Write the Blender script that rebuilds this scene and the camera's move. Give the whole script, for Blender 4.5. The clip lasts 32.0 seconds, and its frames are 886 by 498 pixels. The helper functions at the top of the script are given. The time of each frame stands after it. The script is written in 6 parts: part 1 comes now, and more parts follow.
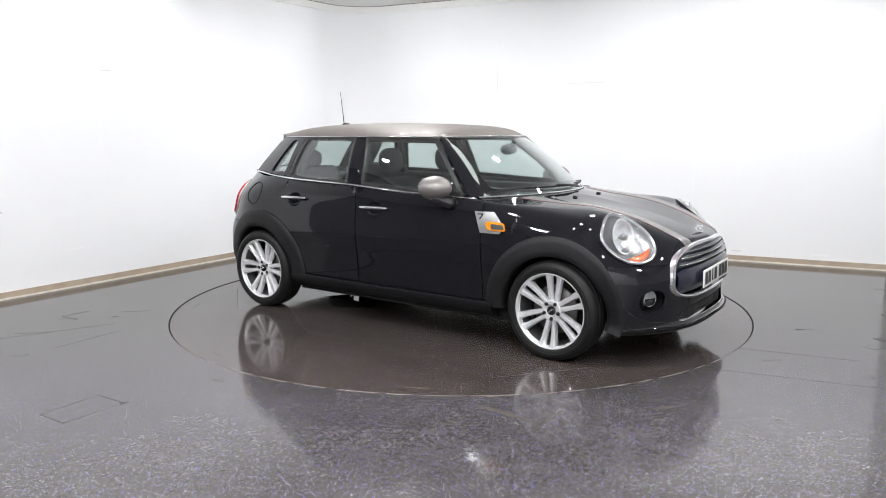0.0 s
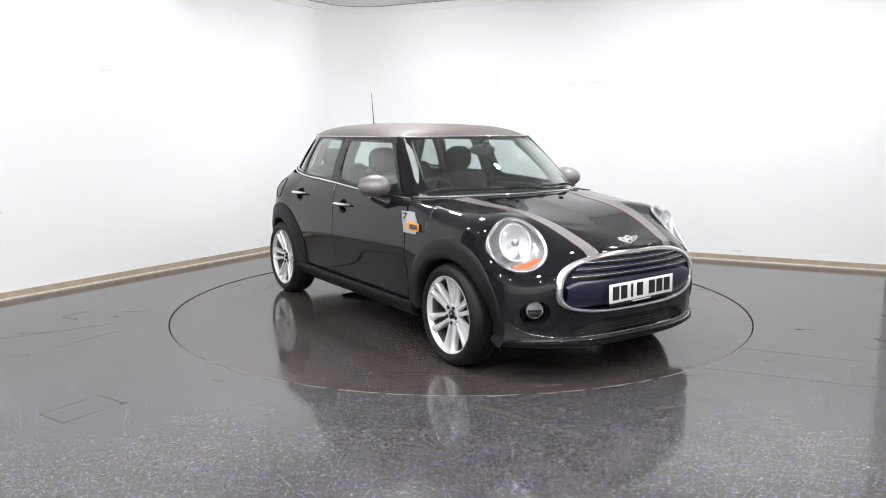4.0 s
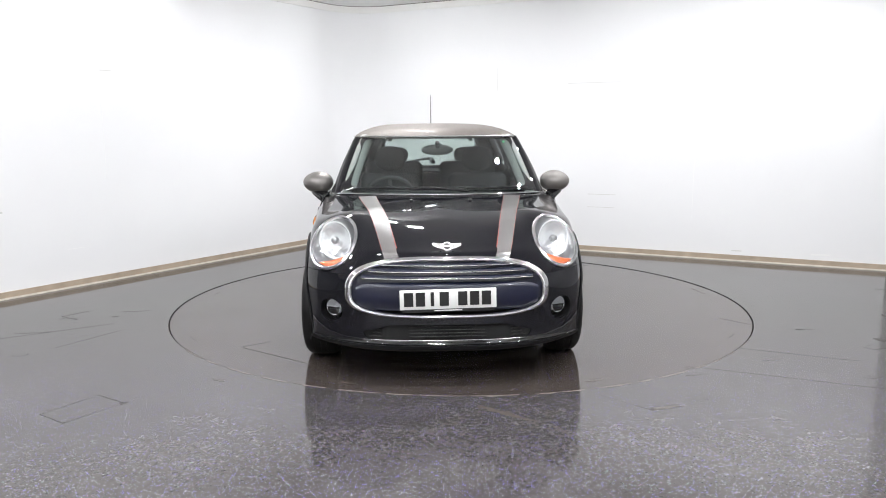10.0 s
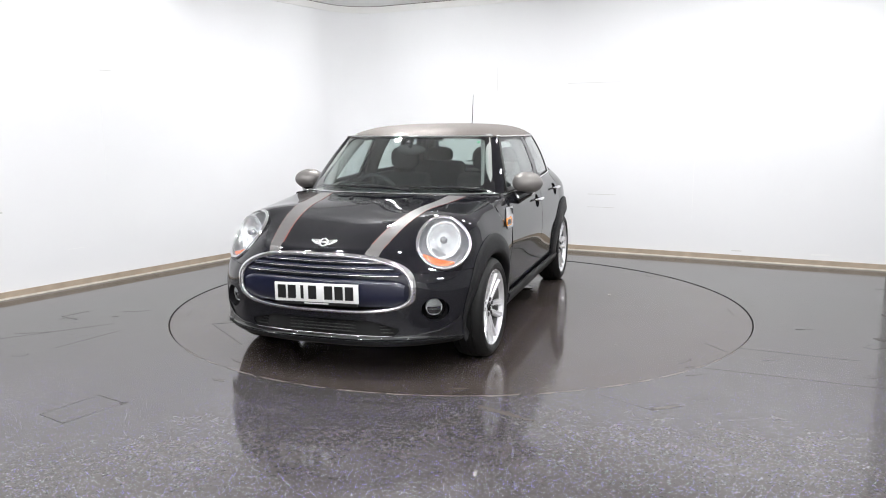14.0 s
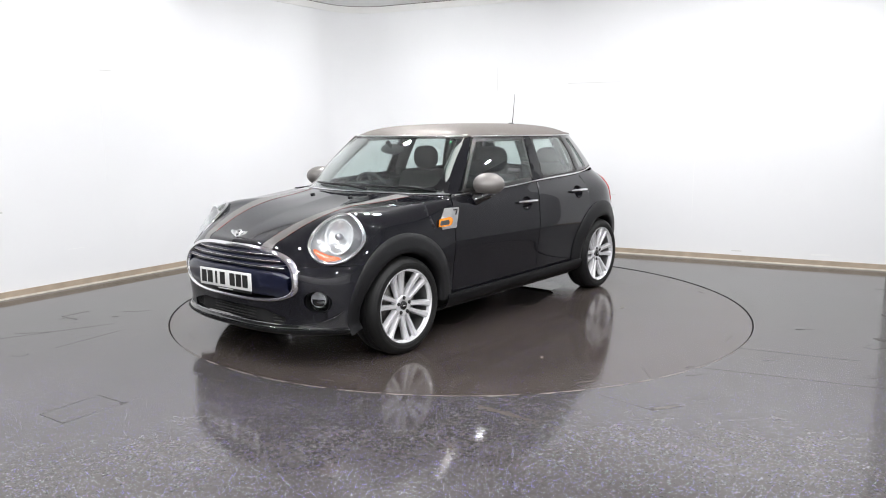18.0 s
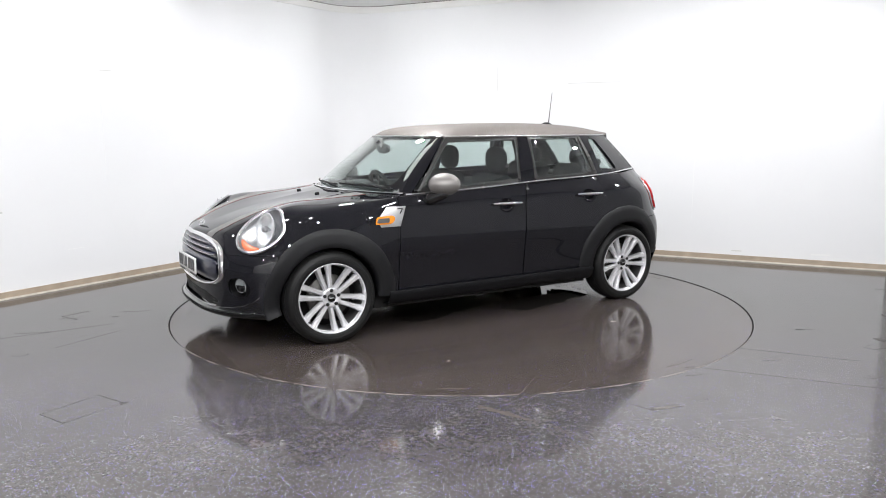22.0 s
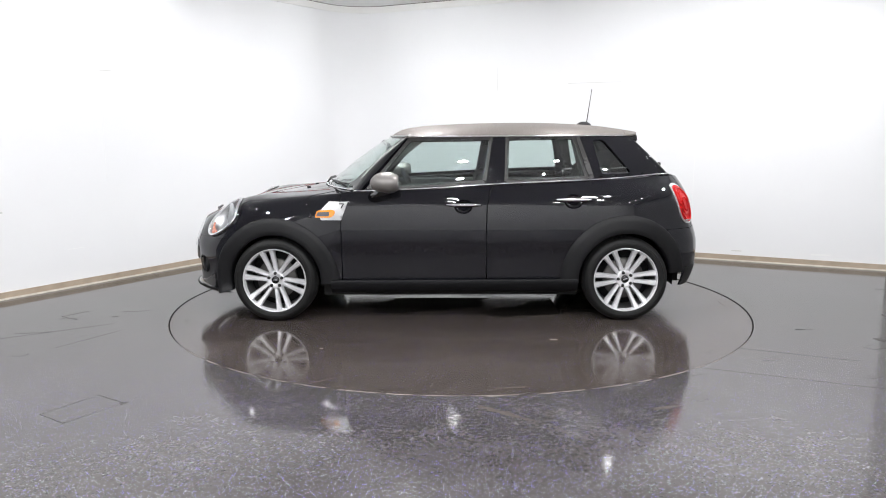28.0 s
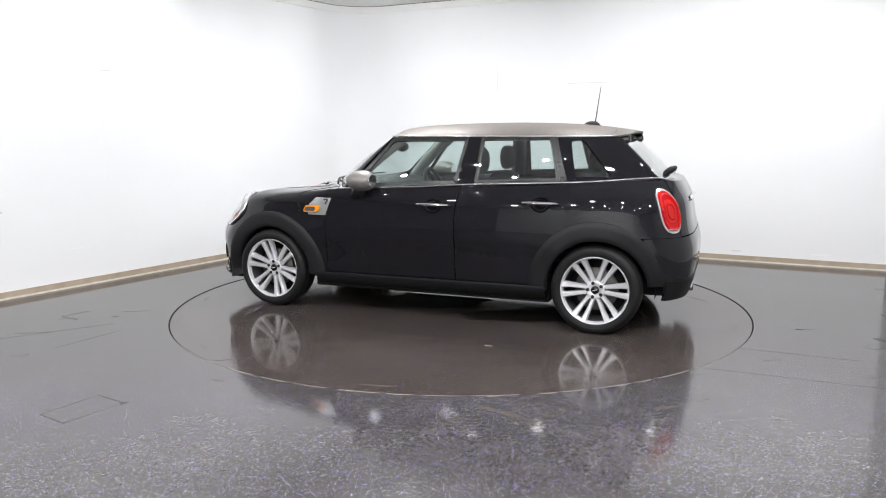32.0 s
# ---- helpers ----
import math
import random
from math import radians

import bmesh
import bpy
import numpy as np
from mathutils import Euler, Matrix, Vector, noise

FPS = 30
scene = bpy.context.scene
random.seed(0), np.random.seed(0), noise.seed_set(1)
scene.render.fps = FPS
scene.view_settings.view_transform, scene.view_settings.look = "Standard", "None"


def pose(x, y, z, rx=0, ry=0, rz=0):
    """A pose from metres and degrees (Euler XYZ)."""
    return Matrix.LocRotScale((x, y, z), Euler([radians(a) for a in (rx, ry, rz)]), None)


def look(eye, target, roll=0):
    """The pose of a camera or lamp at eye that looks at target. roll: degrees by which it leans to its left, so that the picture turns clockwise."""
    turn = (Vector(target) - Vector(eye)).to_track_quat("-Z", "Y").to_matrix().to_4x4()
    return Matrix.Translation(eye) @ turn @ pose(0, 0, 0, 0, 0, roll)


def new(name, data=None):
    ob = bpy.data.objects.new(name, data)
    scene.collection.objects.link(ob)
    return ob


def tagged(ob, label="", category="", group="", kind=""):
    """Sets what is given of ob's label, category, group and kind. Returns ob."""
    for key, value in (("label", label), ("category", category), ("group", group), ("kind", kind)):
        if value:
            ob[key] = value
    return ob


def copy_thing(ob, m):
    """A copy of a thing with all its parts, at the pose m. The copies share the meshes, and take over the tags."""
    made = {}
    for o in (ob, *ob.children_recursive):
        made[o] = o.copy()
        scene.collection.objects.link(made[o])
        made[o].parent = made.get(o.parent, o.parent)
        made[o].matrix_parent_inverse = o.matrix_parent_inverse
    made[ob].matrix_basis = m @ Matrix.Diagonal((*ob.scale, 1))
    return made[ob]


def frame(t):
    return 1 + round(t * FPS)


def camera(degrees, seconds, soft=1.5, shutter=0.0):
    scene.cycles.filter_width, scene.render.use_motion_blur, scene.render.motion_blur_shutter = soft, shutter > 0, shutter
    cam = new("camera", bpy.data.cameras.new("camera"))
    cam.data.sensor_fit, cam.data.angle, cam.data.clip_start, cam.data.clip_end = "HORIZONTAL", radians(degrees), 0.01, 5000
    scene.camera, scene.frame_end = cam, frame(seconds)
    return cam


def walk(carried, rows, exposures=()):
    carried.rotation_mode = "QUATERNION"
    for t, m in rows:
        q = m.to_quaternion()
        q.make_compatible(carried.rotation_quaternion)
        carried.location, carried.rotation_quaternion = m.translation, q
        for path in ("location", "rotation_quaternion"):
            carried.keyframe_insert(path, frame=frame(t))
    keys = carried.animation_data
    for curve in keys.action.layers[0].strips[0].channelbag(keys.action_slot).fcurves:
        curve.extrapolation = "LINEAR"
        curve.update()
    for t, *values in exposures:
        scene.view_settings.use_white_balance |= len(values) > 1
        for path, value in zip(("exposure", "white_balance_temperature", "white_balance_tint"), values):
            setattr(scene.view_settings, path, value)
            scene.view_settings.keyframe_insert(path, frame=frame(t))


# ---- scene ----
CAM = camera(60.62, 32.0, soft=1.0)
EYE = (0.0, -6.078, 1.395)
CAM_POSE = Matrix.Translation(EYE) @ pose(0, 0, 0, 90 - 8.967, 0, 1.2008) @ pose(0, 0, 0, 0, 0, -0.238)
walk(CAM, [(0.0, CAM_POSE), (32.0, CAM_POSE)])

# ---- light ----
WORLD = bpy.data.worlds.new("studio_world")
scene.world = WORLD
WORLD.use_nodes = True
WORLD.node_tree.nodes["Background"].inputs[0].default_value = (0.9, 0.95, 1.0, 1)
WORLD.node_tree.nodes["Background"].inputs[1].default_value = 0.05
scene.view_settings.exposure = 0.0
LAMP_POWER = 26.3
CEIL = 2.922
LAMP_SPOTS = [(x, y) for y in (-5.4, -3.9, -2.4) for x in (-3.0, -1.5, 0.0, 1.5, 3.0)] + [
    (-3.1, -1.2), (-0.95, 0.7), (2.07, -0.03), (3.46, 0.44), (-0.55, 0.98), (-0.3, 0.65), (1.09, 0.06)]
ADDED_WASHERS = [  # added fill lamps for the walls: place, the point that the lamp faces, watts
    (-2.7, -0.03, -4.63, 1.81, 1.2, 6.0), (-2.47, 0.9, -4.03, 3.15, 1.76, 2.8), (-1.02, 1.4, -1.18, 6.34, 1.95, 9.5),
    (-0.66, 1.4, -0.80, 5.82, 1.95, 10.5), (1.67, 1.2, 1.33, 4.63, 0.9, 6.0), (2.75, 0.9, 3.17, 5.67, 0.2, 6.5),
    # added behind the camera to brighten the south wall that the paint reflects
    (-4.0, -7.4, -4.0, -9.2, 1.1, 42.0), (-2.2, -7.4, -2.2, -9.2, 1.1, 42.0), (-0.6, -7.4, -0.6, -9.2, 1.1, 42.0),
    (1.0, -7.4, 1.0, -9.2, 1.1, 42.0), (2.8, -7.4, 2.8, -9.2, 1.1, 42.0)]


# ---- materials ----
def shader(name, base=(0.5, 0.5, 0.5), rough=0.5, metal=0.0, coat=0.0, spec=0.5, grain=0.0, grain_scale=60.0,
           bump=0.0, bump_scale=200.0, rough_var=0.0, emit=None, emit_strength=0.0):
    m = bpy.data.materials.new(name)
    m.use_nodes = True
    nt = m.node_tree
    b = nt.nodes["Principled BSDF"]
    b.inputs["Base Color"].default_value = (*base, 1)
    b.inputs["Roughness"].default_value = rough
    b.inputs["Metallic"].default_value = metal
    b.inputs["Coat Weight"].default_value = coat
    b.inputs["Coat Roughness"].default_value = 0.03
    b.inputs["Specular IOR Level"].default_value = spec
    if emit:
        b.inputs["Emission Color"].default_value = (*emit, 1)
        b.inputs["Emission Strength"].default_value = emit_strength
    if grain or rough_var or bump:
        co = nt.nodes.new("ShaderNodeTexCoord")
        n1 = nt.nodes.new("ShaderNodeTexNoise")
        n1.inputs["Scale"].default_value = grain_scale
        n1.inputs["Detail"].default_value = 5
        nt.links.new(co.outputs["Object"], n1.inputs["Vector"])
        if grain:
            mx = nt.nodes.new("ShaderNodeMix")
            mx.data_type = "RGBA"
            mx.inputs["A"].default_value = (*[c * (1 - grain) for c in base], 1)
            mx.inputs["B"].default_value = (*[min(1, c * (1 + grain)) for c in base], 1)
            nt.links.new(n1.outputs["Fac"], mx.inputs["Factor"])
            nt.links.new(mx.outputs["Result"], b.inputs["Base Color"])
        if rough_var:
            mr = nt.nodes.new("ShaderNodeMapRange")
            mr.inputs["To Min"].default_value = max(0, rough - rough_var)
            mr.inputs["To Max"].default_value = min(1, rough + rough_var)
            nt.links.new(n1.outputs["Fac"], mr.inputs["Value"])
            nt.links.new(mr.outputs["Result"], b.inputs["Roughness"])
        if bump:
            n2 = nt.nodes.new("ShaderNodeTexNoise")
            n2.inputs["Scale"].default_value = bump_scale
            nt.links.new(co.outputs["Object"], n2.inputs["Vector"])
            bp = nt.nodes.new("ShaderNodeBump")
            bp.inputs["Strength"].default_value = bump
            bp.inputs["Distance"].default_value = 0.002
            nt.links.new(n2.outputs["Fac"], bp.inputs["Height"])
            nt.links.new(bp.outputs["Normal"], b.inputs["Normal"])
    return m


def glass_shader(name, tint, rough=0.0, shine=0.085):
    m = bpy.data.materials.new(name)
    m.use_nodes = True
    nt = m.node_tree
    for n in list(nt.nodes):
        nt.nodes.remove(n)
    out = nt.nodes.new("ShaderNodeOutputMaterial")
    tr = nt.nodes.new("ShaderNodeBsdfTransparent")
    tr.inputs["Color"].default_value = (*tint, 1)
    gl = nt.nodes.new("ShaderNodeBsdfGlossy")
    gl.inputs["Roughness"].default_value = rough
    gl.inputs["Color"].default_value = (1, 1, 1, 1)
    lw = nt.nodes.new("ShaderNodeLayerWeight")
    lw.inputs["Blend"].default_value = 0.5
    pw = nt.nodes.new("ShaderNodeMath")
    pw.operation = "POWER"
    pw.inputs[1].default_value = 5
    nt.links.new(lw.outputs["Facing"], pw.inputs[0])
    fr = nt.nodes.new("ShaderNodeMath")
    fr.operation = "MULTIPLY_ADD"
    fr.inputs[1].default_value, fr.inputs[2].default_value = 0.91, shine
    nt.links.new(pw.outputs[0], fr.inputs[0])
    mx = nt.nodes.new("ShaderNodeMixShader")
    nt.links.new(fr.outputs[0], mx.inputs[0])
    nt.links.new(tr.outputs[0], mx.inputs[1])
    nt.links.new(gl.outputs[0], mx.inputs[2])
    nt.links.new(mx.outputs[0], out.inputs["Surface"])
    return m


def paint_shader(name, base, flake, rough=0.25):
    """Car paint: dark base with fine flakes under a clear coat."""
    m = shader(name, base, rough, metal=0.0, coat=1.0, spec=0.0)
    nt = m.node_tree
    b = nt.nodes["Principled BSDF"]
    co = nt.nodes.new("ShaderNodeTexCoord")
    vo = nt.nodes.new("ShaderNodeTexVoronoi")
    vo.inputs["Scale"].default_value = 900
    nt.links.new(co.outputs["Object"], vo.inputs["Vector"])
    mx = nt.nodes.new("ShaderNodeMix")
    mx.data_type = "RGBA"
    mx.inputs["A"].default_value = (*base, 1)
    mx.inputs["B"].default_value = (*flake, 1)
    sp = nt.nodes.new("ShaderNodeSeparateColor")
    nt.links.new(vo.outputs["Color"], sp.inputs[0])
    nt.links.new(sp.outputs[0], mx.inputs["Factor"])
    nt.links.new(mx.outputs["Result"], b.inputs["Base Color"])
    return m


def floor_shader(name, wear_scale, base, gloss, chips, fade):
    """Poured dark resin floor, worn and damp in patches, with fine glitter chips."""
    m = bpy.data.materials.new(name)
    m.use_nodes = True
    nt = m.node_tree
    L = nt.links.new
    b = nt.nodes["Principled BSDF"]
    co = nt.nodes.new("ShaderNodeTexCoord")

    def noise(scale, detail, rough=0.55):
        n = nt.nodes.new("ShaderNodeTexNoise")
        n.inputs["Scale"].default_value, n.inputs["Detail"].default_value, n.inputs["Roughness"].default_value = scale, detail, rough
        L(co.outputs["Object"], n.inputs["Vector"])
        return n.outputs["Fac"]

    def span(value, a, b2, c=0.0, d=1.0):
        n = nt.nodes.new("ShaderNodeMapRange")
        for k, v in zip(("From Min", "From Max", "To Min", "To Max"), (a, b2, c, d)):
            n.inputs[k].default_value = v
        L(value, n.inputs["Value"])
        return n.outputs["Result"]

    def calc(op, p, q):
        n = nt.nodes.new("ShaderNodeMath")
        n.operation = op
        for k, v in enumerate((p, q)):
            if isinstance(v, float):
                n.inputs[k].default_value = v
            else:
                L(v, n.inputs[k])
        return n.outputs[0]

    def blend(f, p, q):
        n = nt.nodes.new("ShaderNodeMix")
        n.data_type = "RGBA"
        L(f, n.inputs["Factor"])
        for k, v in (("A", p), ("B", q)):
            if isinstance(v, tuple):
                n.inputs[k].default_value = (*v, 1)
            else:
                L(v, n.inputs[k])
        return n.outputs["Result"]

    damp = span(noise(wear_scale, 5), 0.38, 0.64)
    mottle = span(calc("ADD", noise(6.0, 6, 0.65), noise(45.0, 3)), 0.75, 1.25)
    dry = blend(mottle, tuple(c * 0.78 for c in base), tuple(c * 1.28 for c in base))
    wet = blend(mottle, tuple(c * 0.68 for c in base), tuple(c * 1.08 for c in base))
    col = blend(damp, wet, dry)
    # glitter chips of mixed size and hue, worn away towards the walls
    vo = nt.nodes.new("ShaderNodeTexVoronoi")
    vo.voronoi_dimensions = "2D"
    vo.inputs["Scale"].default_value = 118
    L(co.outputs["Object"], vo.inputs["Vector"])
    sep = nt.nodes.new("ShaderNodeSeparateColor")
    L(vo.outputs["Color"], sep.inputs[0])
    size = calc("MULTIPLY", calc("POWER", sep.outputs[0], 3.0), chips)
    if fade:
        xyz = nt.nodes.new("ShaderNodeSeparateXYZ")
        L(co.outputs["Object"], xyz.inputs[0])
        size = calc("MULTIPLY", size, span(xyz.outputs[1], -0.6, -2.4))
    on = calc("LESS_THAN", vo.outputs["Distance"], size)
    hue = nt.nodes.new("ShaderNodeValToRGB")
    hue.color_ramp.interpolation = "CONSTANT"
    hue.color_ramp.elements[0].color = (0.26, 0.20, 0.80, 1)
    hue.color_ramp.elements[1].position, hue.color_ramp.elements[1].color = 0.30, (0.62, 0.62, 0.70, 1)
    for at, c in ((0.58, (0.42, 0.40, 0.72)), (0.76, (0.30, 0.33, 0.36)), (0.88, (0.62, 0.36, 0.66)), (0.95, (0.45, 0.62, 0.58))):
        hue.color_ramp.elements.new(at).color = (*c, 1)
    L(sep.outputs[1], hue.inputs["Fac"])
    L(blend(on, col, hue.outputs["Color"]), b.inputs["Base Color"])
    L(calc("ADD", span(damp, 0.0, 1.0, gloss[0], gloss[1]), span(noise(28.0, 4), 0.3, 0.7, 0.0, 0.035)), b.inputs["Roughness"])
    b.inputs["Specular IOR Level"].default_value = 0.5
    bp = nt.nodes.new("ShaderNodeBump")
    bp.inputs["Strength"].default_value = 0.06
    bp.inputs["Distance"].default_value = 0.001
    L(calc("ADD", noise(16.0, 3), noise(90.0, 2)), bp.inputs["Height"])
    L(bp.outputs["Normal"], b.inputs["Normal"])
    return m


M_FLOOR = floor_shader("resin_floor", 0.9, (0.062, 0.0565, 0.0548), (0.05, 0.115), 0.27, True)
M_DISC = floor_shader("turntable_resin", 1.1, (0.060, 0.0485, 0.0425), (0.045, 0.17), 0.15, False)
M_WALL = shader("white_wall_paint", (0.755, 0.755, 0.762), 0.75, grain=0.015, grain_scale=2.5, bump=0.05, bump_scale=40)
M_CEIL = shader("ceiling_paint", (0.84, 0.84, 0.84), 0.9, grain=0.02, grain_scale=3)
M_SKIRT = shader("skirting_wood", (0.36, 0.29, 0.22), 0.6, grain=0.35, grain_scale=9, bump=0.1)
M_SKIRT_LIP = shader("skirting_lip", (0.62, 0.57, 0.5), 0.5, grain=0.3, grain_scale=14)
M_BARREL = shader("wheel_barrel", (0.10, 0.10, 0.10), 0.45, metal=0.6)
# walls out of view: tones chosen for what the car's paint reflects
M_WALL_UNSEEN_LIGHT = shader("unseen_wall_light", (0.82, 0.82, 0.82), 0.8, grain=0.05, grain_scale=3)
M_WALL_UNSEEN_DIM = shader("unseen_wall_dim", (0.38, 0.38, 0.385), 0.8, grain=0.05, grain_scale=3)
M_WALL_UNSEEN_DARK = shader("unseen_wall_dark", (0.16, 0.16, 0.165), 0.8, grain=0.1, grain_scale=3)
M_CHIP = shader("chipped_edge", (0.17, 0.15, 0.135), 0.35, grain=0.4, grain_scale=60)
M_WATER = shader("dark_water", (0.022, 0.019, 0.017), 0.025, spec=0.5, bump=0.02, bump_scale=9)
M_SCUFF = shader("floor_scuff", (0.085, 0.074, 0.068), 0.20, grain=0.4, grain_scale=40)
M_LINE = shader("floor_joint", (0.034, 0.030, 0.027), 0.3, grain=0.5, grain_scale=30)
M_WORN = shader("floor_wear", (0.052, 0.047, 0.045), 0.12, grain=0.5, grain_scale=18)
M_STICKER = shader("green_sticker", (0.05, 0.5, 0.2), 0.5)
M_GAP = shader("dark_gap", (0.008, 0.008, 0.008), 0.8)
M_LAMP = shader("lamp_glow", (1, 1, 1), 0.5, emit=(0.97, 0.985, 1.0), emit_strength=9.0)
M_LAMP_RIM = shader("lamp_housing", (0.75, 0.75, 0.75), 0.4)
M_MARK = shader("wall_scuff", (0.60, 0.59, 0.57), 0.8)
M_JOINT = shader("ceiling_joint", (0.12, 0.11, 0.1), 0.8)
M_CORNICE = shader("cornice_paint", (0.74, 0.735, 0.72), 0.8, grain=0.04, grain_scale=6)
M_MARK_FAINT = shader("wall_scuff_faint", (0.79, 0.79, 0.785), 0.8)
M_PAINT = paint_shader("black_paint", (0.0045, 0.0045, 0.0055), (0.012, 0.012, 0.016))
M_ROOF = paint_shader("roof_grey_paint", (0.145, 0.13, 0.12), (0.21, 0.19, 0.178))
M_ROOF.node_tree.nodes["Principled BSDF"].inputs["Metallic"].default_value = 0.35
M_ROOF.node_tree.nodes["Principled BSDF"].inputs["Coat Weight"].default_value = 0.08
M_ROOF.node_tree.nodes["Principled BSDF"].inputs["Roughness"].default_value = 0.5
M_CAP = paint_shader("mirror_cap_grey", (0.20, 0.188, 0.18), (0.28, 0.265, 0.255))
M_CAP.node_tree.nodes["Principled BSDF"].inputs["Metallic"].default_value = 0.6
M_CAP.node_tree.nodes["Principled BSDF"].inputs["Roughness"].default_value = 0.46
M_CAP.node_tree.nodes["Principled BSDF"].inputs["Coat Weight"].default_value = 0.06
M_STRIPE = shader("stripe_silver_vinyl", (0.125, 0.118, 0.115), 0.4, metal=0.2, coat=0.5, grain=0.06, grain_scale=300)
M_PIN = shader("red_pinstripe", (0.28, 0.035, 0.025), 0.35, coat=0.5)
M_PLASTIC = shader("arch_plastic", (0.010, 0.010, 0.011), 0.5, spec=0.26, grain=0.2, grain_scale=300, bump=0.15, bump_scale=700)
# the arch plastic again, with the sill's shade put into the colour
M_SILL_SHADED = shader("sill_plastic_shaded", (0.006, 0.006, 0.007), 0.45, spec=0.2, grain=0.2, grain_scale=200)
M_GLOSSBLK = shader("gloss_black", (0.004, 0.004, 0.005), 0.12, coat=1.0)
M_TRIM = shader("window_frame_trim", (0.020, 0.019, 0.018), 0.35, grain=0.1, grain_scale=60)
M_RUBBER = shader("tyre_rubber", (0.007, 0.007, 0.007), 0.55, spec=0.32, grain=0.25, grain_scale=40, bump=0.15, bump_scale=150, rough_var=0.1)
M_ALLOY = shader("alloy_silver", (0.80, 0.80, 0.815), 0.26, metal=0.55, coat=0.45, grain=0.05, grain_scale=30)
M_DISCBRAKE = shader("brake_steel", (0.14, 0.135, 0.13), 0.5, metal=1.0, grain=0.2, grain_scale=60)
M_CHROME = shader("chrome", (0.85, 0.85, 0.86), 0.08, metal=1.0)
M_SATIN = shader("satin_chrome", (0.62, 0.62, 0.63), 0.22, metal=1.0)
M_NAVY = shader("navy_grille", (0.005, 0.007, 0.024), 0.3, coat=0.6)
M_PLATE = shader("plate_white", (0.78, 0.78, 0.76), 0.35, coat=0.4)
M_INK = shader("plate_black", (0.01, 0.01, 0.01), 0.4)
M_ORANGE = shader("indicator_orange", (0.88, 0.27, 0.015), 0.25, coat=1.0, grain=0.25, grain_scale=90)
M_AMBER = shader("amber_reflector", (0.60, 0.13, 0.045), 0.25, coat=0.8)
M_RED = shader("tail_lamp_red", (0.46, 0.005, 0.008), 0.25, spec=0.2, coat=0.35)
M_RED_CORE = shader("tail_lamp_core", (0.52, 0.014, 0.012), 0.3, spec=0.2, coat=0.2, grain=0.3, grain_scale=120)
M_REFLECT = shader("lamp_reflector", (0.86, 0.87, 0.88), 0.2, metal=0.5, grain=0.1, grain_scale=90)
M_BOWL = shader("lamp_bowl_grey", (0.40, 0.40, 0.41), 0.28, metal=0.85, grain=0.1, grain_scale=60)
M_BADGE = shader("badge_chrome", (0.82, 0.82, 0.82), 0.2, metal=0.7)
M_LENS = glass_shader("lamp_lens", (0.97, 0.98, 0.98), 0.0, 0.03)
M_GLASS = glass_shader("car_glass", (0.91, 0.955, 0.945))
M_GLASS_REAR = glass_shader("rear_car_glass", (0.84, 0.885, 0.87))
M_CABIN = shader("cabin_plastic", (0.042, 0.042, 0.044), 0.6, grain=0.15, grain_scale=80, bump=0.1, bump_scale=400)
M_CLOTH = shader("seat_cloth", (0.033, 0.033, 0.036), 0.85, grain=0.3, grain_scale=120, bump=0.2, bump_scale=500)
M_LINER = shader("headliner_grey", (0.34, 0.345, 0.33), 0.85, grain=0.06, grain_scale=120)
M_GREYTRIM = shader("badge_grey", (0.5, 0.5, 0.5), 0.3, metal=0.7, grain=0.05)


# ---- mesh helpers ----
def mesh_ob(name, verts, faces, material, parent=None, label="", smooth=True):
    me = bpy.data.meshes.new(name)
    me.from_pydata([tuple(v) for v in verts], [], [tuple(f) for f in faces])
    me.materials.append(material)
    if smooth:
        me.polygons.foreach_set("use_smooth", [True] * len(me.polygons))
    me.update()
    ob = new(name, me)
    if parent:
        ob.parent = parent
    if label:
        tagged(ob, label)
    return ob


def part(name, bm, material, parent, label="", smooth=True):
    me = bpy.data.meshes.new(name)
    bmesh.ops.recalc_face_normals(bm, faces=bm.faces)
    bm.to_mesh(me)
    bm.free()
    me.materials.append(material)
    if smooth:
        me.polygons.foreach_set("use_smooth", [True] * len(me.polygons))
    ob = new(name, me)
    if parent:
        ob.parent = parent
    if label:
        tagged(ob, label)
    return ob


def sharp(ob, angle=35):
    """Split the shading at hard edges."""
    ob.data.set_sharp_from_angle(angle=radians(angle))
    return ob


def box_bm(size, bevel=0.0, seg=2, at=None):
    bm = bmesh.new()
    bmesh.ops.create_cube(bm, size=1, matrix=(at or Matrix()) @ Matrix.Diagonal((*size, 1)))
    if bevel:
        bmesh.ops.bevel(bm, geom=bm.edges[:], offset=bevel, segments=seg, affect="EDGES", profile=0.5)
    return bm


def cyl_bm(r1, r2, depth, seg=32, at=None):
    bm = bmesh.new()
    bmesh.ops.create_cone(bm, cap_ends=True, segments=seg, radius1=r1, radius2=r2, depth=depth, matrix=at or Matrix())
    return bm


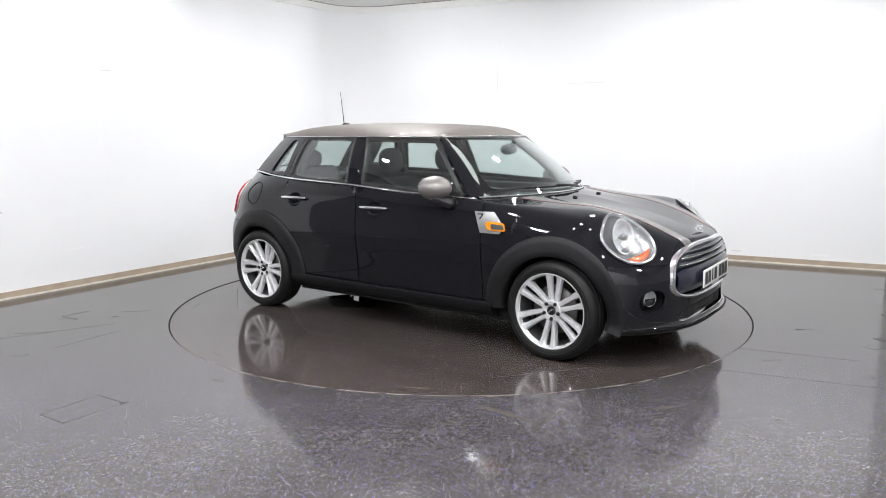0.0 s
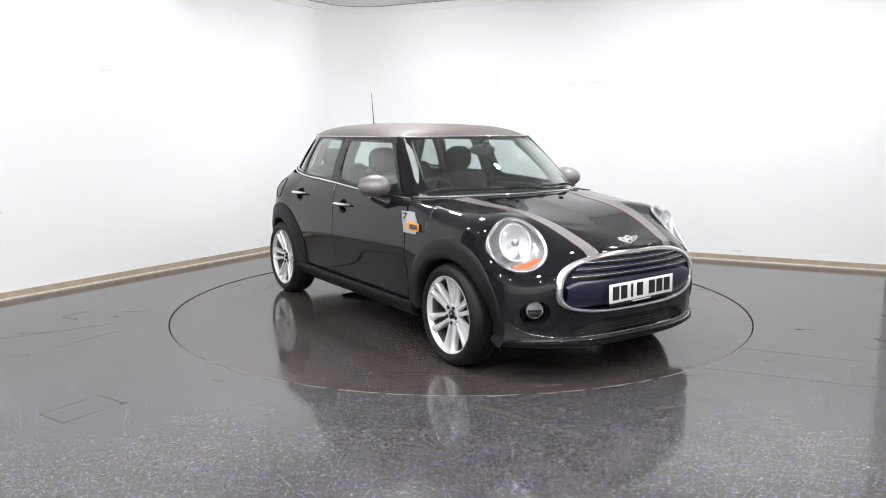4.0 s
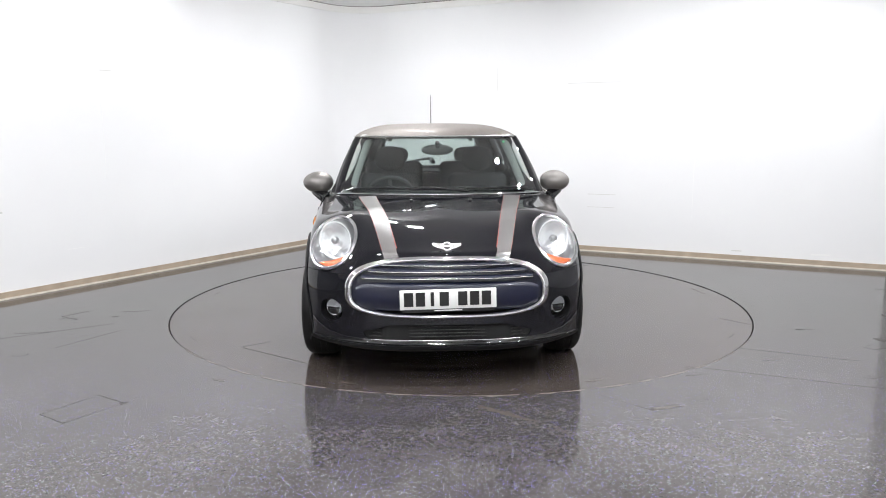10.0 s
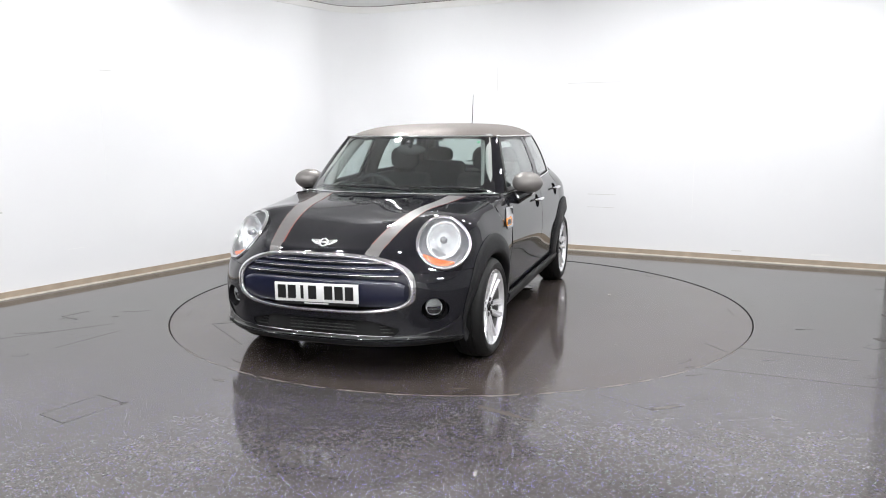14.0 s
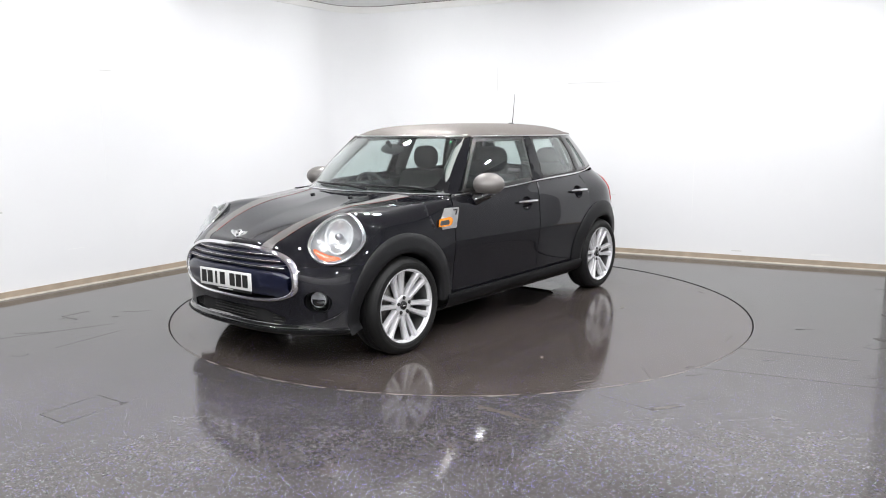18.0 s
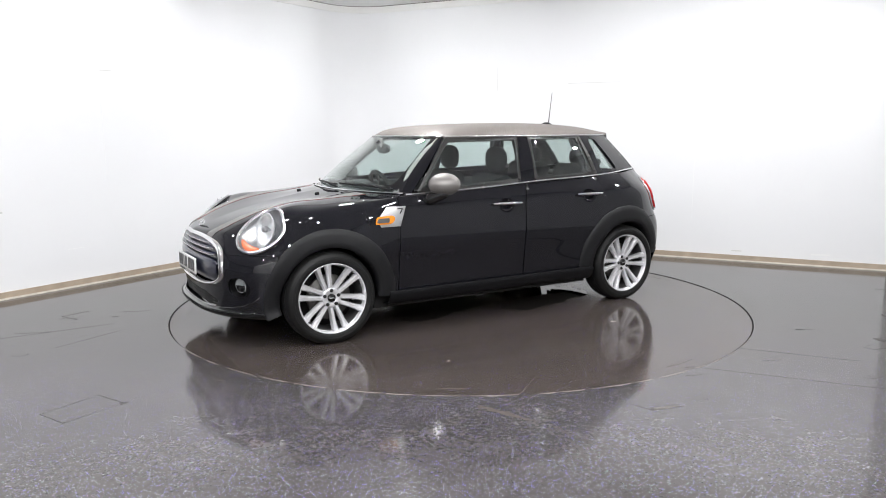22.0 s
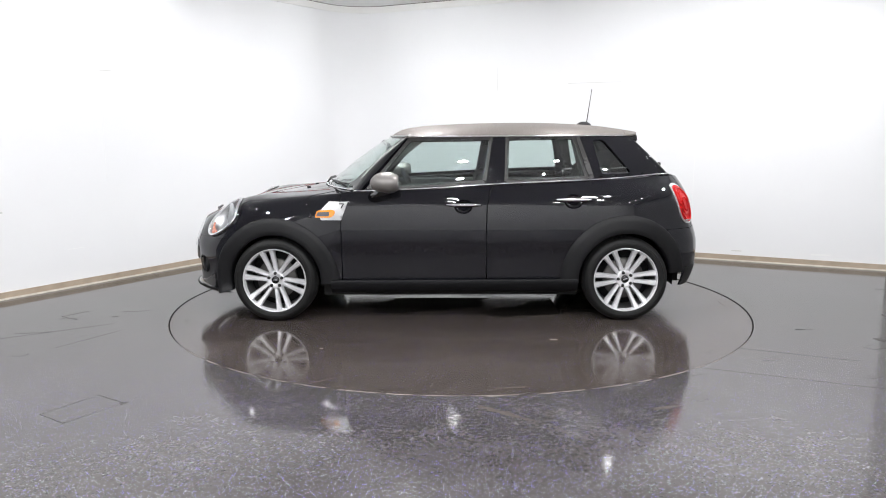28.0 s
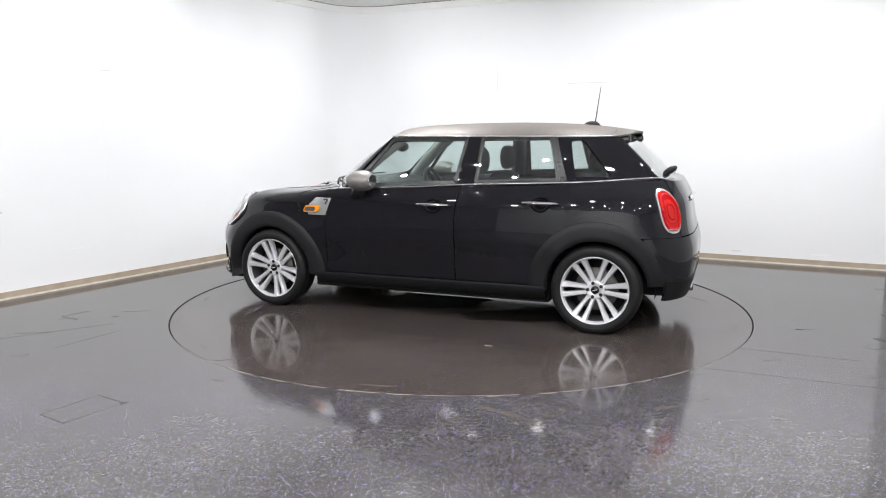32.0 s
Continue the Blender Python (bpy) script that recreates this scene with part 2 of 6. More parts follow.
def tube(points, radius, seg=8, flat=1.0, closed=False):
    """A round rod along points: verts and faces. flat squashes it along z."""
    pts = [Vector(p) for p in points]
    verts, faces = [], []
    n = len(pts)
    for i, p in enumerate(pts):
        a = pts[(i - 1) % n] if closed or i else pts[0]
        b = pts[(i + 1) % n] if closed or i < n - 1 else pts[-1]
        d = (b - a).normalized()
        up = Vector((0, 0, 1)) if abs(d.z) < 0.95 else Vector((1, 0, 0))
        s = d.cross(up).normalized()
        u = s.cross(d)
        r = radius[i] if isinstance(radius, (list, tuple)) else radius
        for k in range(seg):
            q = 2 * math.pi * k / seg
            verts.append(p + s * (r * math.cos(q)) + u * (r * flat * math.sin(q)))
    m = n if closed else n - 1
    for i in range(m):
        j = (i + 1) % n
        for k in range(seg):
            k2 = (k + 1) % seg
            faces.append((i * seg + k, i * seg + k2, j * seg + k2, j * seg + k))
    if not closed:
        faces.append(tuple(range(seg))[::-1])
        faces.append(tuple((n - 1) * seg + k for k in range(seg)))
    return verts, faces


def revolve(profile, seg=64, axis="y"):
    """Turn (radius, along) points about the y axis: verts and faces, open profile."""
    verts, faces = [], []
    n = len(profile)
    for k in range(seg):
        q = 2 * math.pi * k / seg
        for r, a in profile:
            verts.append((r * math.cos(q), a, r * math.sin(q)))
    for k in range(seg):
        k2 = (k + 1) % seg
        for i in range(n - 1):
            faces.append((k * n + i, k * n + i + 1, k2 * n + i + 1, k2 * n + i))
    return verts, faces


def spline(xs, ys):
    """Natural cubic spline through (xs, ys); ys may have columns."""
    xs, ys = np.asarray(xs, float), np.asarray(ys, float)
    y2 = ys.reshape(len(xs), -1)
    n = len(xs)
    h = np.diff(xs)
    a = np.zeros((n, n))
    r = np.zeros_like(y2)
    a[0, 0] = a[-1, -1] = 1
    for i in range(1, n - 1):
        a[i, i - 1], a[i, i], a[i, i + 1] = h[i - 1], 2 * (h[i - 1] + h[i]), h[i]
        r[i] = 6 * ((y2[i + 1] - y2[i]) / h[i] - (y2[i] - y2[i - 1]) / h[i - 1])
    m = np.linalg.solve(a, r)

    def f(x):
        x = np.atleast_1d(np.asarray(x, float))
        i = np.clip(np.searchsorted(xs, x) - 1, 0, n - 2)
        u = (x - xs[i])[:, None]
        w = (xs[i + 1] - x)[:, None]
        hh = h[i][:, None]
        v = (m[i] * w ** 3 + m[i + 1] * u ** 3) / (6 * hh) + (y2[i] / hh - m[i] * hh / 6) * w + (y2[i + 1] / hh - m[i + 1] * hh / 6) * u
        return v[:, 0] if ys.ndim == 1 else v
    return f


def inside(p, poly):
    """Which of the points p lie inside the polygon."""
    x, y = p[:, 0], p[:, 1]
    r = np.zeros(len(p), bool)
    q = np.asarray(poly, float)
    for (x1, y1), (x2, y2) in zip(q, np.roll(q, -1, 0)):
        if y1 != y2:
            c = ((y1 > y) != (y2 > y)) & (x < (x2 - x1) * (y - y1) / (y2 - y1) + x1)
            r ^= c
    return r


def resample(poly, step, closed=True):
    q = [np.asarray(p, float) for p in poly]
    out = []
    for a, b in zip(q, q[1:] + ([q[0]] if closed else [])):
        n = max(1, int(round(np.linalg.norm(b - a) / step)))
        out += [a + (b - a) * i / n for i in range(n)]
    if not closed:
        out.append(q[-1])
    return out


def fill(outline, holes=(), step=0.03, rim=1.0):
    """Triangles of a flat outline with holes, with an even mesh inside it."""
    from mathutils.geometry import delaunay_2d_cdt
    loops = [resample(o, step * rim) for o in (outline, *holes)]
    pts, edges = [], []
    for lp in loops:
        b = len(pts)
        pts += [Vector((p[0], p[1])) for p in lp]
        edges += [(b + i, b + (i + 1) % len(lp)) for i in range(len(lp))]
    bd = np.array([tuple(p) for p in pts])
    lo, hi = bd.min(0), bd.max(0)
    gx = np.arange(lo[0], hi[0], step)
    gy = np.arange(lo[1], hi[1], step * 0.866)
    grid = np.array([(x + (0.5 * step if j % 2 else 0), y) for j, y in enumerate(gy) for x in gx])
    ok = inside(grid, outline)
    for h in holes:
        ok &= ~inside(grid, h)
    grid = grid[ok]
    if len(grid):
        d = np.min(np.hypot(grid[:, None, 0] - bd[None, :, 0], grid[:, None, 1] - bd[None, :, 1]), axis=1)
        grid = grid[d > 0.55 * step]
    pts += [Vector((x, y)) for x, y in grid]
    vs, _, fs, *_ = delaunay_2d_cdt(pts, edges, [], 0, 1e-7)
    va = np.array([tuple(v) for v in vs])
    cen = np.array([va[list(f)].mean(0) for f in fs])
    ok = inside(cen, outline)
    for h in holes:
        ok &= ~inside(cen, h)
    return va, [tuple(f) for f, k in zip(fs, ok) if k]


def thicken(verts, faces, thick):
    """Close a sheet into a shell: a second layer behind it, along its normals, and a rim."""
    v = np.asarray(verts, float)
    nrm = np.zeros_like(v)
    for f in faces:
        a, b, c = v[f[0]], v[f[1]], v[f[2]]
        k = np.cross(b - a, c - a)
        for i in f:
            nrm[i] += k
    nrm /= np.maximum(np.linalg.norm(nrm, axis=1), 1e-12)[:, None]
    n = len(v)
    cnt = {}
    for f in faces:
        for i in range(len(f)):
            e = (f[i], f[(i + 1) % len(f)])
            cnt[e] = cnt.get(e, 0) + 1
    rim = [(a, b) for (a, b) in cnt if (b, a) not in cnt]
    out = list(v) + list(v - nrm * thick)
    fs = list(faces) + [tuple(i + n for i in f[::-1]) for f in faces]
    base = len(out)
    # rim vertices of their own keep the outer shading smooth
    idx = {}
    for a, b in rim:
        for i in (a, b):
            if i not in idx:
                idx[i] = len(out)
                out += [v[i], v[i] - nrm[i] * thick]
    fs += [(idx[b], idx[a], idx[a] + 1, idx[b] + 1) for a, b in rim]
    return out, fs


def sheet(grid):
    """Faces of a grid of points [rows][cols]: verts, faces."""
    g = np.asarray(grid, float)
    r, c = g.shape[:2]
    fs = [(i * c + j, i * c + j + 1, (i + 1) * c + j + 1, (i + 1) * c + j) for i in range(r - 1) for j in range(c - 1)]
    return g.reshape(-1, 3), fs


# ---- the room ----
def fillet(a, corner, b, r, n=14):
    """The points of a round between the walls a-corner and corner-b."""
    a, c, b = Vector(a), Vector(corner), Vector(b)
    d1, d2 = (a - c).normalized(), (b - c).normalized()
    half = math.acos(max(-1, min(1, d1.dot(d2)))) / 2
    t = r / math.tan(half)
    mid = c + (d1 + d2).normalized() * (r / math.sin(half))
    p, q = c + d1 * t, c + d2 * t
    a0 = math.atan2(p.y - mid.y, p.x - mid.x)
    a1 = math.atan2(q.y - mid.y, q.x - mid.x)
    da = (a1 - a0 + math.pi) % (2 * math.pi) - math.pi
    return [Vector((mid.x + r * math.cos(a0 + da * i / n), mid.y + r * math.sin(a0 + da * i / n))) for i in range(n + 1)]


CORNER = (-1.36, 3.93)
LEFT_END, RIGHT_END = (-6.05, -3.55), (4.20, 1.336)
LEFT_STOP = (-4.544, -1.148)
ROUND = fillet(LEFT_END, CORNER, RIGHT_END, 0.55)
MIDR = len(ROUND) // 2


def strip_wall(pts, z0, z1, depth, out):
    """An upright slab along the plan line pts, going back by depth on the side away from the room."""
    pts = [Vector(p) for p in pts]
    verts, faces = [], []
    n = len(pts)
    for i, p in enumerate(pts):
        a, b = pts[max(i - 1, 0)], pts[min(i + 1, n - 1)]
        d = (b - a).normalized()
        o = Vector((-d.y, d.x)) * out
        verts += [(p.x, p.y, z0), (p.x, p.y, z1), (p.x + o.x * depth, p.y + o.y * depth, z1), (p.x + o.x * depth, p.y + o.y * depth, z0)]
    for i in range(n - 1):
        for k in range(4):
            faces.append((i * 4 + k, i * 4 + (k + 1) % 4, i * 4 + 4 + (k + 1) % 4, i * 4 + 4 + k))
    faces += [(0, 1, 2, 3), tuple((n - 1) * 4 + k for k in (3, 2, 1, 0))]
    return verts, faces


MARKS = {  # along the wall from its start, height, length, upright
    "wall_west": [(5.31, 1.94, 0.12, 0.008, M_MARK), (5.25, 1.40, 0.004, 0.95, M_MARK_FAINT), (4.272, 0.729, 0.03, 0.02, M_MARK), (5.62, 1.88, 0.03, 0.012, M_MARK_FAINT),
                  (7.2, 0.45, 0.10, 0.006, M_MARK_FAINT), (4.9, 0.35, 0.16, 0.006, M_MARK_FAINT)],
    "wall_north": [(2.012, 1.97, 0.006, 0.30, M_MARK), (3.17, 1.904, 0.60, 0.006, M_MARK), (3.29, 0.66, 0.32, 0.007, M_MARK), (3.28, 0.514, 0.30, 0.006, M_MARK),
                   (4.28, 1.2, 0.005, 1.6, M_MARK_FAINT), (5.55, 0.12, 0.18, 0.02, M_MARK_FAINT), (4.75, 0.11, 0.10, 0.012, M_MARK)],
}


def wall_marks(wall, name):
    """Faint scuffs and joints on the paint, 2 mm proud."""
    a, b = (LEFT_END, CORNER) if name == "wall_west" else (CORNER, RIGHT_END)
    a, b = Vector(a), Vector(b)
    d = (b - a).normalized()
    inn = Vector((d.y, -d.x))
    for u, z, w, h, mat in MARKS[name]:
        vs = []
        for off in (0.0005, 0.002):
            for du, dz in ((-w / 2, -h / 2), (w / 2, -h / 2 + h * 0.15), (w / 2, h / 2), (-w / 2, h / 2 - h * 0.1)):
                p = a + d * (u + du) + inn * off
                vs.append((p.x, p.y, z + dz))
        fs = [(4, 5, 6, 7), (0, 1, 5, 4), (1, 2, 6, 5), (2, 3, 7, 6), (3, 0, 4, 7)]
        mesh_ob("scuff", vs, fs, mat, wall, smooth=False)


def build_room():
    left = [Vector(LEFT_STOP)] + ROUND
    right = [ROUND[-1], Vector(RIGHT_END)]
    for name, pts, label in (("wall_west", left, "white painted studio wall with a rounded corner"),
                             ("wall_north", right, "white painted studio wall with faint scuffs")):
        w = sharp(mesh_ob(name, *strip_wall(pts, 0, CEIL + 0.3, 0.2, 1), M_WALL))
        tagged(w, label, "wall", kind="structure")
        wall_marks(w, name)
        s = sharp(mesh_ob("baseboard", *strip_wall(pts, 0.018, 0.066, 0.02, -1), M_SKIRT))
        tagged(s, "worn brown wooden skirting board along the wall", "skirting", kind="structure")
        s = sharp(mesh_ob("trim", *strip_wall(pts, 0.0, 0.018, 0.032, -1), M_SKIRT_LIP))
        tagged(s, "pale scuffed sealing strip at the foot of the wall", "trim", kind="structure")
        s = sharp(mesh_ob("trim", *strip_wall(pts, CEIL - 0.085, CEIL - 0.007, 0.014, -1), M_CORNICE))
        tagged(s, "grey cornice strip under the ceiling", "trim", kind="structure")
        s = sharp(mesh_ob("trim", *strip_wall(pts, CEIL - 0.007, CEIL - 0.001, 0.018, -1), M_JOINT))
        tagged(s, "dark joint between wall and ceiling", "trim", kind="structure")
    # unseen walls, added light or dark to shape the reflections on the doors
    tagged(sharp(mesh_ob("wall_southwest", *strip_wall([Vector(LEFT_END), Vector(LEFT_STOP)], 0, CEIL + 0.3, 0.2, 1), M_WALL_UNSEEN_DARK)), "unseen studio wall, dark to shape reflections", "wall", kind="structure")
    back = [Vector(RIGHT_END), Vector((4.9, -9.2)), Vector((-6.05, -9.2)), Vector(LEFT_END)]
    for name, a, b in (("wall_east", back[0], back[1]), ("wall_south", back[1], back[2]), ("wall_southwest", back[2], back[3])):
        tagged(sharp(mesh_ob(name, *strip_wall([a, b], 0, CEIL + 0.3, 0.2, 1), {"wall_south": M_WALL_UNSEEN_LIGHT, "wall_east": M_WALL_UNSEEN_DIM, "wall_southwest": M_WALL_UNSEEN_DARK}.get(name, M_WALL))), "unseen studio wall, toned to shape reflections", "wall", kind="structure")
    plan = left + right[1:] + back[1:]
    # ceiling slab
    n = len(plan)
    vs = [(p.x, p.y, CEIL) for p in plan] + [(p.x, p.y, CEIL + 0.2) for p in plan]
    fs = [tuple(range(n)), tuple(range(n, 2 * n))[::-1]] + [(i, (i + 1) % n, n + (i + 1) % n, n + i) for i in range(n)]
    tagged(mesh_ob("ceiling", vs, fs, M_CEIL, smooth=False), "off-white studio ceiling", "ceiling", kind="structure")
    # floor with the round opening
    seg = 160
    ring = [(R_TABLE * math.cos(2 * math.pi * i / seg), R_TABLE * math.sin(2 * math.pi * i / seg)) for i in range(seg)]
    va, fs = fill([(p.x * 1.02, p.y * 1.02) for p in plan], [ring], 0.5)
    v3 = [(x, y, 0.0045) for x, y in va]
    fs = [f if np.cross(va[f[1]] - va[f[0]], va[f[2]] - va[f[0]]) > 0 else f[::-1] for f in fs]
    v3, fs = thicken(v3, fs, 0.06)
    tagged(mesh_ob("floor", v3, fs, M_FLOOR, smooth=False), "dark grey glossy resin floor with glitter chips", "floor", kind="structure")
    vs, fs = revolve([(0.01, -0.062), (R_TABLE + 0.2, -0.062), (R_TABLE + 0.2, -0.08), (0.01, -0.08)], 64)
    vs2, fs2 = revolve([(R_TABLE - 0.002, 0.0040), (R_TABLE - 0.002, -0.06), (R_TABLE + 0.01, -0.06)], 160)
    tagged(mesh_ob("trim", [(x, z, y) for x, y, z in vs2], fs2, M_GAP), "dark edge of the round opening in the floor", "trim", kind="structure")
    tagged(mesh_ob("floor", [(x, z, y) for x, y, z in vs], fs, M_GAP), "dark pit under the turntable", "pit", kind="structure")


R_TABLE = 2.2445


def build_lamps():
    first = None
    places = [(pose(x, y, CEIL - 0.05), LAMP_POWER) for x, y in LAMP_SPOTS]
    # tilted fill lamps, added to even out the light on the walls
    places += [(look((x, y, CEIL - 0.125), (wx, wy, wz)), watts) for x, y, wx, wy, wz, watts in ADDED_WASHERS]
    for at, watts in places:
        if first is None:
            first = new("ceiling_lamp")
            tagged(first, "round white ceiling lamp out of view; tilted ones are added wall fill", "lamp", group="ceiling lamps")
            vs, fs = revolve([(0.065, 0.0), (0.085, 0.0), (0.085, 0.05), (0.0, 0.05)], 32)
            mesh_ob("housing", [(a, c, b) for a, b, c in vs], fs, M_LAMP_RIM, first)
            vs, fs = revolve([(0.0, 0.006), (0.065, 0.006), (0.065, 0.02)], 32)
            mesh_ob("diffuser", [(a, c, b) for a, b, c in vs], fs, M_LAMP, first)
            first.matrix_basis = at
        else:
            copy_thing(first, at)
        data = bpy.data.lights.new("ceiling_light", "AREA")
        data.shape, data.size, data.energy, data.color = "DISK", 0.13, watts, (0.975, 0.985, 1.0)
        ob = new("ceiling_light", data)
        ob.matrix_basis = at @ pose(0, 0, -0.006)


def build_turntable():
    disc = new("turntable")
    tagged(disc, "round dark resin turntable set flush in the floor", "turntable")
    vs, fs = revolve([(0.0, 0.0), (R_TABLE - 0.010, 0.0), (R_TABLE - 0.007, -0.003), (R_TABLE - 0.007, -0.05), (0.0, -0.05)], 160)
    d = mesh_ob("disc", [(x, z, y) for x, y, z in vs], fs, M_DISC, disc)
    sharp(d)
    # inspection hatch joints, a scrape and a leaf of dirt on the disc
    for a, b in (((1.118, -1.33), (1.236, -1.50)), ((1.236, -1.50), (1.627, -1.0)), ((0.68, 1.90), (0.857, 2.041)), ((-1.3, -1.2), (-1.9, -0.7))):
        mesh_ob("joint", *floor_line(a, b, 0.005, 0.0012), M_LINE, disc)
    mesh_ob("dirt", *blob((-0.62, 1.15), 0.03, 0.014, 0.002, 3), M_CHIP, disc)
    mesh_ob("dirt", *blob((0.9, 1.35), 0.012, 0.01, 0.002, 5), M_CHIP, disc)
    for k in range(9):
        a = 0.7 * k + 0.3
        mesh_ob("scrape", *blob((2.12 * math.cos(a), 2.12 * math.sin(a)), 0.05 + 0.03 * (k % 3), 0.012, 0.001, 20 + k, a + 1.57), M_SCUFF, disc)
    for k, (at, rx, ry, turn) in enumerate((((-0.72, 0.22), 0.46, 0.26, 0.5), ((-0.80, -0.42), 0.38, 0.20, -0.3), ((0.25, 0.05), 0.50, 0.30, 0.2))):
        mesh_ob("puddle", *puddle(at, rx, ry, turn, 0.0009 + 0.0001 * k, 60 + k), M_WATER, disc, "thin film of dark water")
    return disc


def puddle(at, rx, ry, turn, z, seed, n=120):
    """A thin film with a ragged shore and tongues."""
    rnd = random.Random(seed)
    waves = [(m, rnd.uniform(0, 6.28), 0.55 * rnd.uniform(0.5, 1.0) / m ** 0.8) for m in (2, 3, 5, 7, 11, 16, 23, 31)]
    vs = [(at[0], at[1], z)]
    for i in range(n):
        q = 2 * math.pi * i / n
        k = max(0.35, 1 + sum(h * math.sin(m * q + ph) for m, ph, h in waves) * 0.6)
        x, y = rx * k * math.cos(q), ry * k * math.sin(q)
        vs.append((at[0] + x * math.cos(turn) - y * math.sin(turn), at[1] + x * math.sin(turn) + y * math.cos(turn), z))
    return thicken(vs, [(0, i + 1, (i + 1) % n + 1) for i in range(n)], z * 0.8)


def floor_line(a, b, w, z, base=0.0):
    """A thin dark joint between two floor points, with broken edges."""
    a, b = Vector(a), Vector(b)
    d = (b - a).normalized()
    o = Vector((-d.y, d.x))
    rnd = random.Random(int(1000 * abs(a.x + b.y)))
    vs, fs = [], []
    n = max(2, int((b - a).length / 0.04))
    for i in range(n + 1):
        p = a + (b - a) * i / n
        k = w * (0.35 + 0.65 * rnd.random())
        vs += [(p.x - o.x * k / 2, p.y - o.y * k / 2, base + z), (p.x + o.x * k / 2, p.y + o.y * k / 2, base + z)]
    fs = [(2 * i, 2 * i + 2, 2 * i + 3, 2 * i + 1) for i in range(n)]
    return thicken(vs, fs, z * 0.8)


def blob(at, rx, ry, z, seed, turn=0.0, n=22, base=0.0):
    """A flat patch with an uneven edge."""
    rnd = random.Random(seed)
    vs = [(at[0], at[1], base + z)]
    for i in range(n):
        q = 2 * math.pi * i / n
        k = 0.55 + 0.6 * rnd.random()
        x, y = rx * k * math.cos(q), ry * k * math.sin(q)
        vs.append((at[0] + x * math.cos(turn) - y * math.sin(turn), at[1] + x * math.sin(turn) + y * math.cos(turn), base + z))
    return thicken(vs, [(0, i + 1, (i + 1) % n + 1) for i in range(n)], z * 0.8)


DRAGS = [  # from, to, width
    ((-3.112, -1.157), (-2.521, -0.746), 0.01), ((-2.62, -1.368), (-2.387, -0.934), 0.008), ((1.344, -1.719), (2.301, -2.115), 0.007), ((1.775, -1.34), (2.431, -1.622), 0.006), ((0.742, -2.217), (1.024, -2.496), 0.007)]
PATCH = [((0.12, -2.41), 0.035, 0.018, -0.6), ((0.17, -2.45), 0.05, 0.022, -0.7), ((0.23, -2.49), 0.045, 0.026, -0.6), ((0.28, -2.53), 0.05, 0.02, -0.7), ((0.33, -2.57), 0.04, 0.016, -0.5)]
SMUDGES = [  # place, half sizes, turn
    ((-2.918, -0.598), 0.07, 0.012, 0.2), ((-2.753, -1.531), 0.05, 0.03, 0.2), ((2.415, -0.879), 0.07, 0.02, 0.2), ((2.699, -1.309), 0.1, 0.06, 0.2), ((2.353, -1.918), 0.07, 0.03, 0.2), ((1.34, -1.886), 0.05, 0.012, 0.2), ((1.255, -2.28), 0.05, 0.03, 0.2), ((-2.969, -0.997), 0.12, 0.012, 0.2), ((-2.521, -0.364), 0.1, 0.012, 0.2)]


